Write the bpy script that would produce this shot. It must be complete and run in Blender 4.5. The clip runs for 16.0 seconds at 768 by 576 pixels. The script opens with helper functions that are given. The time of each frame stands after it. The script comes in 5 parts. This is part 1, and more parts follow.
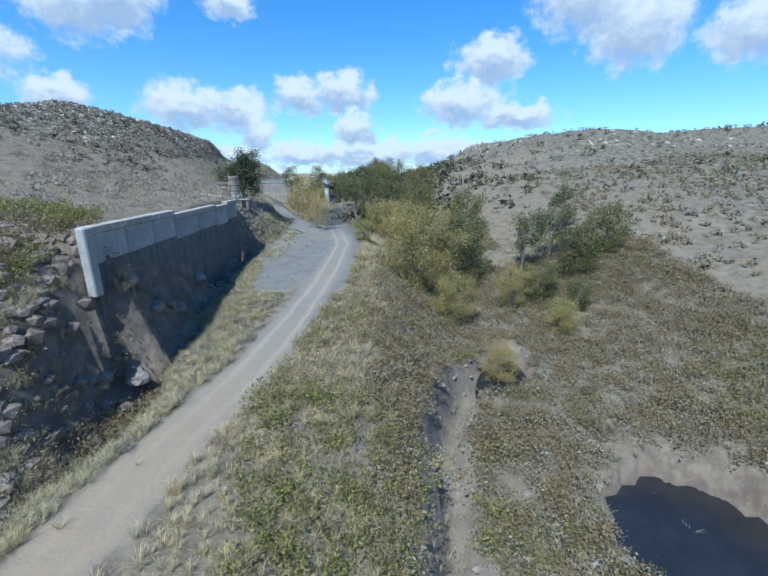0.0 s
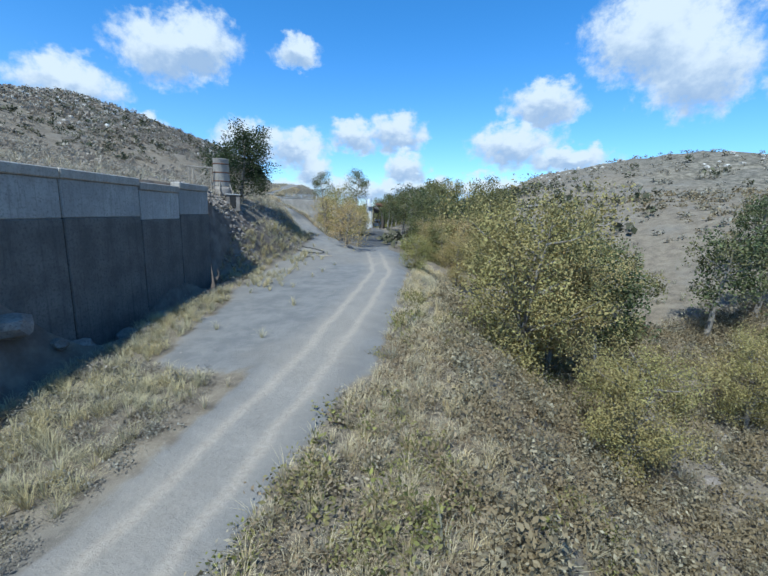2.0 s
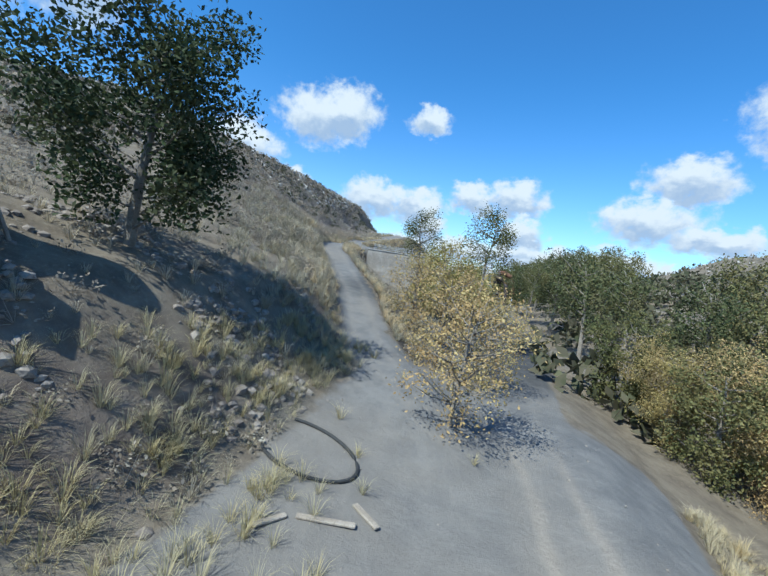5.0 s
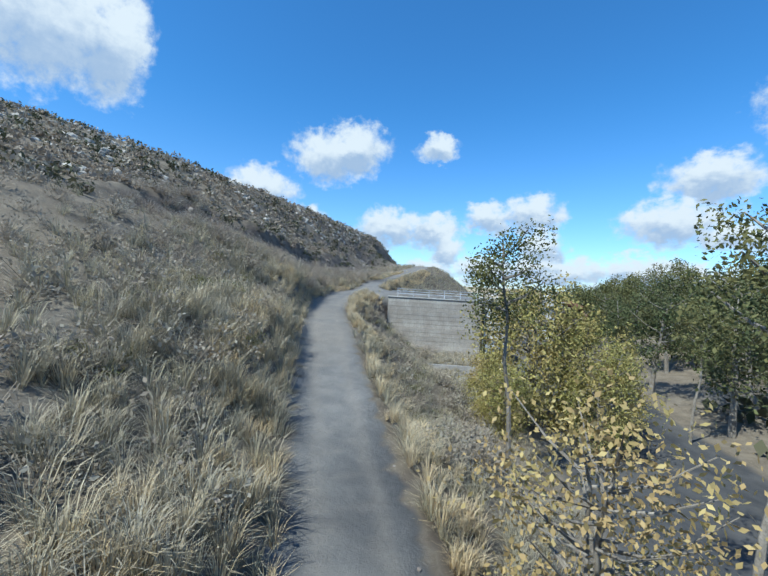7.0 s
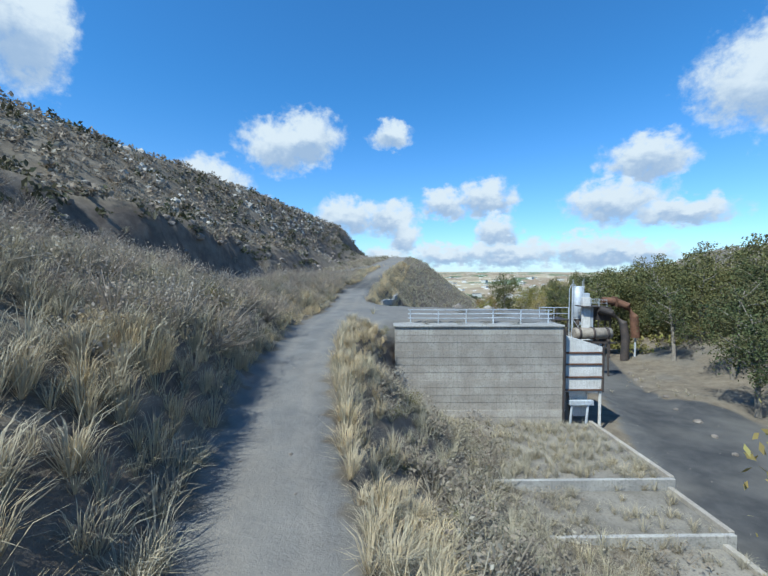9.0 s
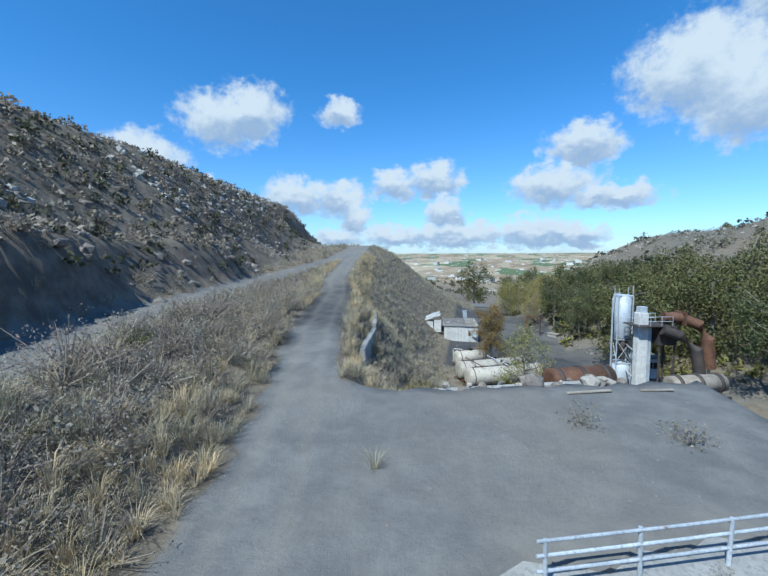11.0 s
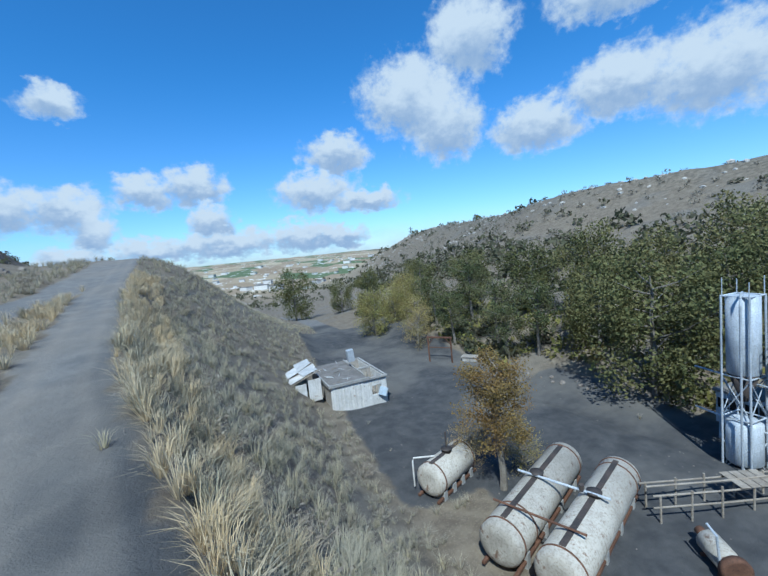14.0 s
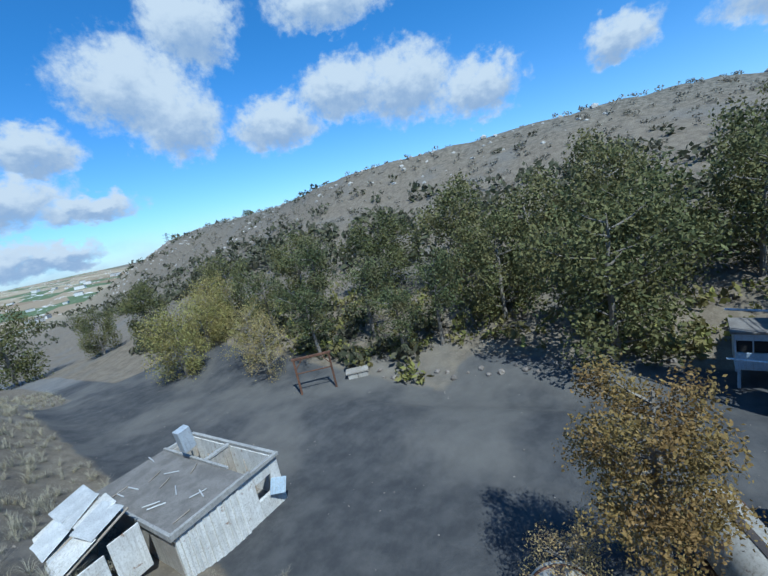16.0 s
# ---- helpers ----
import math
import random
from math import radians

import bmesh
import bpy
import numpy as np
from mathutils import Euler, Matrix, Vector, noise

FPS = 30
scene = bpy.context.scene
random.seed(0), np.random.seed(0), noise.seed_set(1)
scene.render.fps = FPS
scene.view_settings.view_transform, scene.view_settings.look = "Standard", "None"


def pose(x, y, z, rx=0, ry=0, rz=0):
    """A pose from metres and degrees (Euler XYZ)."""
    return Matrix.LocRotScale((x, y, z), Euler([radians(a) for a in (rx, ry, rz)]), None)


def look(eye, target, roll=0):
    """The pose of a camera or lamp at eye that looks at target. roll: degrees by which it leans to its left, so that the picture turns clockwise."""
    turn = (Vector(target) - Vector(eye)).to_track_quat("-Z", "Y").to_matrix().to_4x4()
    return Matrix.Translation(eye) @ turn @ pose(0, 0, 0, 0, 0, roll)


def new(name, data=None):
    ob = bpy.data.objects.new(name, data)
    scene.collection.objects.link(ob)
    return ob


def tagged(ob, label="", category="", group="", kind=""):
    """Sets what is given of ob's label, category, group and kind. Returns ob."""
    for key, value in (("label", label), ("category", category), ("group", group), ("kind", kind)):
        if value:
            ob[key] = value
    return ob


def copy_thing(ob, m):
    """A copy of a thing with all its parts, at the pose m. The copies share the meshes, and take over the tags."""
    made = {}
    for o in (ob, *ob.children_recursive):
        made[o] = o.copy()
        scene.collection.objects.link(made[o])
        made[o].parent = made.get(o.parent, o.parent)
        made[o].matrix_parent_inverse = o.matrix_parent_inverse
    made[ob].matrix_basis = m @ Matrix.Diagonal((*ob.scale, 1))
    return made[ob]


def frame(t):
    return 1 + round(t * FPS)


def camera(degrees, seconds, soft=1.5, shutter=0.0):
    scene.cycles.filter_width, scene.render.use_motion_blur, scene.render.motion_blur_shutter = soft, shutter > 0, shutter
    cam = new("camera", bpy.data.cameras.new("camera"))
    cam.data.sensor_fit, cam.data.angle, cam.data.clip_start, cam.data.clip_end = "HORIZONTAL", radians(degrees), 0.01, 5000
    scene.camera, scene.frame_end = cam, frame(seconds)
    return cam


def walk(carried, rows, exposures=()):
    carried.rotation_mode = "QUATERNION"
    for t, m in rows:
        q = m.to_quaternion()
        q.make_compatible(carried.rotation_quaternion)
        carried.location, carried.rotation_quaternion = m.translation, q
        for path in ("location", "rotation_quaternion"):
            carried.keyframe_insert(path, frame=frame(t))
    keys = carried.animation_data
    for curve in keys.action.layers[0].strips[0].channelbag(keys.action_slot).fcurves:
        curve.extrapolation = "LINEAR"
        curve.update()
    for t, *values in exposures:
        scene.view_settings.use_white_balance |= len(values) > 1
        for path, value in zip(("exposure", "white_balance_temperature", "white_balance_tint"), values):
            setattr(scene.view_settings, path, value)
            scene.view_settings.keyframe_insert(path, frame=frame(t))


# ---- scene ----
cam = camera(88.5, 16.0, soft=1.6)
# seconds, place in metres, yaw, pitch, roll in degrees
PATH = [
    (0, 0.00, 0.00, 20.00, -0.00, -15.91, 0.20),
    (0.5, -0.85, 6.45, 18.04, 0.35, -14.04, 0.63),
    (1, -1.35, 12.98, 16.61, 1.72, -12.73, 0.60),
    (1.5, -1.95, 19.54, 15.49, 3.47, -11.22, -0.51),
    (2, -2.28, 26.10, 14.97, 6.66, -10.95, -1.92),
    (2.5, -3.00, 32.85, 14.98, 10.40, -10.87, -3.34),
    (3, -4.11, 39.31, 15.20, 13.97, -10.40, -3.47),
    (3.5, -5.37, 45.80, 15.94, 17.57, -9.83, -4.38),
    (4, -6.40, 51.86, 15.36, 20.96, -6.35, -5.14),
    (4.5, -8.62, 57.72, 16.02, 21.87, -5.24, -8.06),
    (4.7, -9.60, 60.01, 16.22, 22.01, -5.00, -8.70),
    (5.2, -11.94, 65.64, 16.87, 22.59, -3.85, -8.64),
    (5.8, -14.72, 72.28, 17.79, 23.58, -2.00, -6.55),
    (6.4, -17.76, 78.82, 18.69, 24.62, -0.60, -4.04),
    (6.8, -20.04, 83.14, 19.17, 25.18, -0.38, -3.24),
    (7, -21.28, 85.31, 19.36, 25.39, -0.54, -3.26),
    (7.5, -24.59, 90.72, 19.82, 25.38, -0.87, -2.58),
    (8, -27.75, 95.80, 20.35, 24.23, -1.81, -1.06),
    (8.5, -31.01, 100.77, 20.90, 22.81, -1.99, -0.48),
    (9, -34.12, 105.51, 21.54, 19.67, -2.01, -0.12),
    (9.2, -35.30, 107.32, 21.83, 18.49, -2.30, -0.15),
    (9.7, -37.88, 112.14, 22.62, 16.36, -3.06, -0.16),
    (10.25, -40.30, 117.79, 23.48, 14.80, -3.89, -0.06),
    (10.8, -42.60, 123.69, 24.18, 13.29, -4.52, 0.15),
    (11.3, -44.93, 129.14, 24.58, 11.28, -4.84, 0.41),
    (11.5, -45.99, 131.34, 24.66, 10.17, -4.89, 0.53),
    (12, -48.65, 137.00, 24.87, 6.53, -5.16, 0.76),
    (12.5, -51.06, 142.88, 25.06, 1.79, -4.89, 0.21),
    (13, -53.06, 149.07, 25.30, -3.91, -5.02, 1.02),
    (13.5, -54.48, 155.19, 25.47, -11.04, -5.32, 3.71),
    (14, -55.15, 161.60, 24.67, -19.12, -5.52, 5.71),
    (14.5, -55.65, 167.16, 24.86, -28.26, -7.01, 9.32),
    (15, -56.02, 172.50, 24.79, -37.97, -9.02, 11.36),
    (15.5, -55.21, 177.45, 24.19, -46.27, -10.81, 12.38),
    (16, -53.50, 182.12, 23.44, -52.74, -11.07, 12.04),
]
walk(cam, [(t, pose(x, y, z, 90 + pitch, roll, yaw)) for t, x, y, z, yaw, pitch, roll in PATH], exposures=((0.0, 0.46, 5250, 0.0), (5.0, 0.50, 5550, -.3), (8.0, 0.45, 5600, -.5), (13.0, 0.22, 5150, -.9), (16.0, 0.18, 5100, -1.0)))

# ---- light ----
SUN_FROM = Vector((-0.42, -0.91, 0.0)).normalized()
SUN_EL = radians(53)
sun = new("sun", bpy.data.lights.new("sun", "SUN"))
sun.data.energy, sun.data.angle, sun.data.color = 5.0, radians(0.6), (1.0, 0.93, 0.82)
sun.matrix_world = look(SUN_FROM * 100 * math.cos(SUN_EL) + Vector((0, 0, 100 * math.sin(SUN_EL))), (0, 0, 0))

# clouds: azimuth from north, elevation, half width, half height, in degrees
CLOUDS = ((-34, 17.2, 5.2, 3.0), (-30, 18.6, 4, 3), (-18.5, 19.1, 3, 1.6), (-11, 9.9, 3.2, 1.9), (-5.2, 10.6, 3.4, 2.3),
          (-25, 8.2, 4.2, 2.6), (-18.6, 8.0, 3.4, 2.3), (-16.6, 5.4, 2.2, 2.2), (13.8, 13.8, 4, 2.3), (10.4, 9.0, 5.0, 2.5),
          (17.5, 7.2, 4.6, 1.5), (25, 20.0, 6.2, 4.2), (29, 16.0, 4.6, 4.0), (41, 13.9, 5, 3.0), (-37.2, 8.4, 3, 1.8))
CLOUDS_B = ((-43.5, 12.0, 4.2, 2.6), (-3.6, 6.0, 2.4, 2.2), (-11, 2.6, 5, 1.5), (-2, 2.8, 6.5, 1.8), (7.5, 3.0, 5, 2.0), (13.5, 2.4, 4, 1.4),
            (-68, 26.0, 7.5, 6.5), (-61, 25.0, 3.5, 5.5), (50.5, 16.6, 5, 3.3), (59, 15.6, 6, 4.0), (68, 12.6, 5, 3.0), (33.5, 25.5, 5, 4),
            (84.2, 13.0, 3.2, 2.2), (98, 13, 5, 3), (51, 26, 7, 2.6), (-19, 2.4, 4, 1.5))


class Nodes:
    """A short way to write node trees."""

    def __init__(self, tree):
        self.tree = tree
        tree.nodes.clear()

    def add(self, kind, **sets):
        n = self.tree.nodes.new(kind)
        for k, v in sets.items():
            if k == "op":
                n.operation = v
            elif k == "blend":
                n.blend_type = v
            elif k == "data":
                n.data_type = v
            elif k == "attr":
                n.attribute_name = v
            elif k == "dims":
                n.noise_dimensions = v
        return n

    def put(self, sock, v):
        if isinstance(v, bpy.types.NodeSocket):
            self.tree.links.new(v, sock)
        else:
            sock.default_value = v

    def math(self, op, a, b=0.0, c=None, clamp=False):
        n = self.add("ShaderNodeMath", op=op)
        n.use_clamp = clamp
        self.put(n.inputs[0], a), self.put(n.inputs[1], b)
        if c is not None:
            self.put(n.inputs[2], c)
        return n.outputs[0]

    def step(self, v, a, b, lo=0.0, hi=1.0):
        n = self.add("ShaderNodeMapRange")
        n.interpolation_type = "SMOOTHSTEP"
        for s, x in zip(n.inputs, (v, a, b, lo, hi)):
            self.put(s, x)
        return n.outputs[0]

    def noise(self, vec, scale, detail=4.0, rough=0.55, distort=0.0):
        n = self.add("ShaderNodeTexNoise")
        if vec is not None:
            self.put(n.inputs["Vector"], vec)
        n.inputs["Scale"].default_value, n.inputs["Detail"].default_value = scale, detail
        n.inputs["Roughness"].default_value, n.inputs["Distortion"].default_value = rough, distort
        return n.outputs["Fac"]

    def mix(self, fac, a, b, blend="MIX"):
        n = self.add("ShaderNodeMix", data="RGBA", blend=blend)
        self.put(n.inputs[0], fac)
        for s, v in ((n.inputs[6], a), (n.inputs[7], b)):
            self.put(s, v if isinstance(v, bpy.types.NodeSocket) else (*v, 1.0))
        return n.outputs[2]

    def scaled(self, vec, x, y, z):
        n = self.add("ShaderNodeVectorMath", op="MULTIPLY")
        self.put(n.inputs[0], vec)
        n.inputs[1].default_value = (x, y, z)
        return n.outputs[0]


def build_sky():
    world = bpy.data.worlds.new("sky")
    world.use_nodes = True
    scene.world = world
    k = Nodes(world.node_tree)
    sky = k.add("ShaderNodeTexSky")
    sky.sky_type, sky.sun_disc = "NISHITA", False
    sky.sun_elevation, sky.sun_rotation = SUN_EL, math.atan2(SUN_FROM.x, SUN_FROM.y)
    sky.air_density, sky.dust_density, sky.ozone_density = 1.0, 0.3, 2.2
    way = k.add("ShaderNodeTexCoord").outputs["Generated"]
    sep = k.add("ShaderNodeSeparateXYZ")
    k.put(sep.inputs[0], way)
    az = k.math("MULTIPLY", k.math("ARCTAN2", sep.outputs[0], sep.outputs[1]), 57.2958)
    el = k.math("MULTIPLY", k.math("ARCSINE", sep.outputs[2]), 57.2958)
    wob = k.math("MULTIPLY_ADD", k.noise(way, 16, 3), 5.0, -2.5)
    wob2 = k.math("MULTIPLY_ADD", k.noise(k.scaled(way, 1, 1, 1.7), 27, 3), 3.6, -1.8)
    az, elw = k.math("ADD", az, wob), k.math("ADD", el, wob2)
    field, base = None, None
    for a, e, ra, re in CLOUDS + CLOUDS_B:
        ra, re = ra * 1.18, re * 1.22
        dx = k.math("DIVIDE", k.math("SUBTRACT", az, a), ra)
        dy = k.math("DIVIDE", k.math("SUBTRACT", elw, e), re)
        d = k.math("SUBTRACT", 1.0, k.math("ADD", k.math("MULTIPLY", dx, dx), k.math("MULTIPLY", dy, dy)))
        up = k.math("MULTIPLY", k.math("MAXIMUM", d, 0.0), dy)
        field = d if field is None else k.math("SMOOTH_MAX", field, d, 0.25)
        base = up if base is None else k.math("ADD", base, up)
    rag = k.math("MULTIPLY_ADD", k.noise(way, 34, 7, 0.62), 1.9, -0.95)
    dens = k.math("ADD", field, rag)
    # thin haze of white near the horizon
    low = k.step(el, 6.5, 0.0)
    dens = k.math("MAXIMUM", dens, k.math("SUBTRACT", k.math("MULTIPLY", low, k.noise(k.scaled(way, 1, 1, 3), 9, 6)), 0.35))
    fac = k.step(dens, -0.35, 0.75)
    shade = k.step(k.math("ADD", base, k.math("MULTIPLY", rag, 0.35)), -0.45, 0.25)
    white = k.mix(shade, (0.50, 0.60, 0.78), (0.98, 0.98, 1.0))
    blue = k.mix(k.step(el, 0.0, 26.0), (0.66, 0.80, 1.0), (0.40, 0.74, 1.0))
    clear = k.mix(1.0, sky.outputs[0], blue, "MULTIPLY")
    bg1, bg2 = k.add("ShaderNodeBackground"), k.add("ShaderNodeBackground")
    k.put(bg1.inputs[0], clear), k.put(bg2.inputs[0], white)
    bg1.inputs[1].default_value, bg2.inputs[1].default_value = 0.135, 0.63
    ms, out = k.add("ShaderNodeMixShader"), k.add("ShaderNodeOutputWorld")
    k.put(ms.inputs[0], fac), k.put(ms.inputs[1], bg1.outputs[0]), k.put(ms.inputs[2], bg2.outputs[0])
    k.put(out.inputs[0], ms.outputs[0])


build_sky()

# ---- materials ----
def material(name, rough=0.9, metal=0.0):
    m = bpy.data.materials.new(name)
    m.use_nodes = True
    k = Nodes(m.node_tree)
    p, o = k.add("ShaderNodeBsdfPrincipled"), k.add("ShaderNodeOutputMaterial")
    k.put(o.inputs[0], p.outputs[0])
    p.inputs["Roughness"].default_value, p.inputs["Metallic"].default_value = rough, metal
    return m, k, p


def bump(k, p, height, strength=0.5, dist=0.05):
    b = k.add("ShaderNodeBump")
    b.inputs["Strength"].default_value, b.inputs["Distance"].default_value = strength, dist
    k.put(b.inputs["Height"], height)
    k.put(p.inputs["Normal"], b.outputs[0])


def worn(name, colours, scale=1.0, rough=0.9, metal=0.0, bumps=0.4, streak=False, rust=None):
    """A surface in three tones with coarse stains, fine grain and, where wanted, run-down streaks and rust."""
    m, k, p = material(name, rough, metal)
    pos = k.add("ShaderNodeTexCoord").outputs["Object"]
    a = k.noise(pos, 0.7 * scale, 6, 0.62)
    b = k.noise(pos, 9.0 * scale, 5, 0.6)
    c = k.mix(k.step(a, 0.36, 0.66), colours[0], colours[1])
    c = k.mix(k.step(b, 0.45, 0.8), c, colours[2])
    if streak:
        s = k.noise(k.scaled(pos, 3.0 * scale, 3.0 * scale, 0.22 * scale), 2.2, 5, 0.6)
        c = k.mix(k.math("MULTIPLY", k.step(s, 0.48, 0.75), 0.55), c, colours[2])
    if rust:
        r = k.noise(pos, 1.6 * scale, 8, 0.7)
        c = k.mix(k.step(r, rust[0], rust[0] + 0.10), c, rust[1])
    tint = k.math("MULTIPLY_ADD", k.add("ShaderNodeObjectInfo").outputs["Random"], 0.25, 0.87)
    cc = k.add("ShaderNodeHueSaturation")
    k.put(cc.inputs["Value"], tint), k.put(cc.inputs["Color"], c)
    k.put(p.inputs["Base Color"], cc.outputs[0])
    bump(k, p, k.math("ADD", k.math("MULTIPLY", a, 1.5), b), bumps, 0.03)
    return m


def foliage(name, dark, light, dry, dry_part=0.25):
    m, k, p = material(name, 0.75)
    g = k.add("ShaderNodeNewGeometry")
    isle = g.outputs["Random Per Island"]
    rnd = k.add("ShaderNodeObjectInfo").outputs["Random"]
    patch = k.noise(g.outputs["Position"], 0.55, 3)
    c = k.mix(isle, dark, light)
    c = k.mix(k.math("MULTIPLY", k.step(patch, 0.55 - dry_part * 0.5, 0.75 - dry_part * 0.5), 0.8), c, dry)
    h = k.add("ShaderNodeHueSaturation")
    k.put(h.inputs["Value"], k.math("MULTIPLY_ADD", rnd, 0.4, 0.8))
    k.put(h.inputs["Hue"], k.math("MULTIPLY_ADD", rnd, -0.03, 0.515))
    k.put(h.inputs["Color"], c)
    k.put(p.inputs["Base Color"], h.outputs[0])
    p.inputs["Specular IOR Level"].default_value = 0.2
    t = k.add("ShaderNodeBsdfTranslucent")
    k.put(t.inputs[0], h.outputs[0])
    ms = k.add("ShaderNodeMixShader")
    ms.inputs[0].default_value = 0.25
    k.put(ms.inputs[1], p.outputs[0]), k.put(ms.inputs[2], t.outputs[0])
    k.put([n for n in k.tree.nodes if n.type == "OUTPUT_MATERIAL"][0].inputs[0], ms.outputs[0])
    return m


def ground_material():
    """Grey gravel where the mask is 1, dry soil and litter elsewhere, pale plain in the distance."""
    m, k, p = material("ground", 0.95)
    pos = k.add("ShaderNodeNewGeometry").outputs["Position"]
    def attr(n):
        return k.add("ShaderNodeAttribute", attr=n).outputs["Fac"]
    big, mid, fine = k.noise(pos, 0.09, 5), k.noise(pos, 0.8, 6, 0.65), k.noise(pos, 7.0, 6, 0.7)
    speck = k.noise(pos, 28.0, 3, 0.7)
    gravel = k.mix(k.step(mid, 0.35, 0.7), (0.128, 0.124, 0.12), (0.185, 0.176, 0.164))
    gravel = k.mix(k.math("MULTIPLY", k.step(big, 0.42, 0.62), 0.5), gravel, (0.20, 0.175, 0.145))
    gravel = k.mix(k.math("MULTIPLY", k.step(speck, 0.55, 0.8), 0.5), gravel, (0.34, 0.32, 0.29))
    gravel = k.mix(k.math("MULTIPLY", k.step(fine, 0.56, 0.8), 0.45), gravel, (0.085, 0.083, 0.08))
    yard = k.mix(k.step(mid, 0.3, 0.75), (0.045, 0.045, 0.047), (0.084, 0.081, 0.079))
    yard = k.mix(k.math("MULTIPLY", k.step(big, 0.45, 0.65), 0.5), yard, (0.17, 0.155, 0.135))
    gravel = k.mix(attr("yard"), gravel, yard)
    track = k.mix(k.step(fine, 0.3, 0.7), (0.25, 0.21, 0.165), (0.34, 0.295, 0.24))
    wander = k.math("MULTIPLY_ADD", k.noise(pos, 0.35, 4, 0.6), 1.3, -0.65)
    for name, half, most in (("low_across", 0.85, 0.75), ("up_across", 0.75, 0.14)):
        off = k.math("ABSOLUTE", k.math("SUBTRACT", k.math("ADD", attr(name), k.math("MULTIPLY", wander, 0.55)), half))
        rut = k.step(k.math("ADD", off, k.math("MULTIPLY", fine, 0.25)), 0.52, 0.16)
        used = k.math("MULTIPLY", attr("low_used"), most) if name == "low_across" else most
        gravel = k.mix(k.math("MULTIPLY", rut, used), gravel, track)
    middle = k.step(attr("low_across"), 2.3, 0.9)
    gravel = k.mix(k.math("MULTIPLY", k.math("MULTIPLY", middle, attr("low_used")), 0.35), gravel, track)
    gravel = k.mix(k.math("MULTIPLY", attr("tan"), k.step(mid, 0.2, 0.6, 0.35, 0.9)), gravel, (0.27, 0.205, 0.14))
    soil = k.mix(k.step(mid, 0.3, 0.7), (0.115, 0.092, 0.068), (0.20, 0.165, 0.12))
    soil = k.mix(k.step(fine, 0.5, 0.75), soil, (0.25, 0.215, 0.16))
    soil = k.mix(k.math("MULTIPLY", k.step(big, 0.5, 0.7), 0.55), soil, (0.15, 0.14, 0.125))
    bank = k.mix(k.step(mid, 0.35, 0.7), (0.075, 0.066, 0.05), (0.215, 0.188, 0.145))
    soil = k.mix(attr("hill"), soil, bank)
    rock = k.mix(k.step(mid, 0.35, 0.7), (0.11, 0.085, 0.068), (0.20, 0.16, 0.125))
    soil = k.mix(attr("rock"), soil, rock)
    soil = k.mix(k.math("MULTIPLY", k.math("MULTIPLY", attr("pale"), 0.65), k.step(fine, 0.35, 0.6)), soil, (0.23, 0.21, 0.185))
    edge = k.math("ADD", attr("gravel"), k.math("MULTIPLY_ADD", mid, 0.8, -0.4))
    c = k.mix(k.step(edge, 0.35, 0.65), soil, gravel)
    plot = k.add("ShaderNodeTexVoronoi")
    k.put(plot.inputs["Vector"], k.scaled(pos, 1, 0.45, 1))
    plot.inputs["Scale"].default_value = 0.012
    town = k.noise(k.scaled(pos, 1, 0.4, 0), 0.03, 3, 0.8)
    sepc = k.add("ShaderNodeSeparateXYZ")
    k.put(sepc.inputs[0], plot.outputs["Color"])
    plain = k.mix(sepc.outputs[0], (0.22, 0.16, 0.10), (0.36, 0.30, 0.20))
    plain = k.mix(k.step(sepc.outputs[1], 0.62, 0.7), plain, (0.10, 0.13, 0.06))
    plain = k.mix(k.step(town, 0.58, 0.66), plain, (0.68, 0.66, 0.62))
    c = k.mix(attr("plain"), c, plain)
    straw = k.mix(mid, (0.30, 0.25, 0.15), (0.40, 0.34, 0.21))
    c = k.mix(attr("straw"), c, straw)
    k.put(p.inputs["Base Color"], c)
    p.inputs["Specular IOR Level"].default_value = 0.25
    bump(k, p, k.math("ADD", k.math("MULTIPLY", mid, 3.0), k.math("ADD", fine, k.math("MULTIPLY", speck, 0.4))), 0.6, 0.06)
    return m


M_GROUND = ground_material()
M_CONC = worn("old_concrete", ((0.30, 0.265, 0.225), (0.40, 0.365, 0.315), (0.20, 0.175, 0.15)), 1.0, streak=True)
M_CONC_GREY = worn("grey_concrete", ((0.27, 0.26, 0.245), (0.36, 0.345, 0.32), (0.17, 0.16, 0.15)), 1.0, streak=True)
# streaked concrete, with the pit's shade put into its dark base tones
M_WALL_SHADE = worn("shade_darkened_stained_concrete", ((0.085, 0.08, 0.074), (0.14, 0.13, 0.118), (0.05, 0.046, 0.042)), 0.8, streak=True)
M_STONE = worn("pale_stone", ((0.36, 0.33, 0.29), (0.48, 0.45, 0.40), (0.22, 0.19, 0.16)), 1.6, bumps=0.9)
M_ROCK = worn("rough_rock", ((0.15, 0.125, 0.105), (0.27, 0.235, 0.20), (0.09, 0.075, 0.062)), 1.2, bumps=1.0)
M_RUST = worn("rusty_steel", ((0.10, 0.048, 0.028), (0.17, 0.085, 0.05), (0.05, 0.03, 0.022)), 1.6, 0.85, 0.2)
M_DARKSTEEL = worn("dark_steel", ((0.055, 0.047, 0.044), (0.10, 0.075, 0.062), (0.03, 0.027, 0.026)), 1.6, 0.75, 0.3)
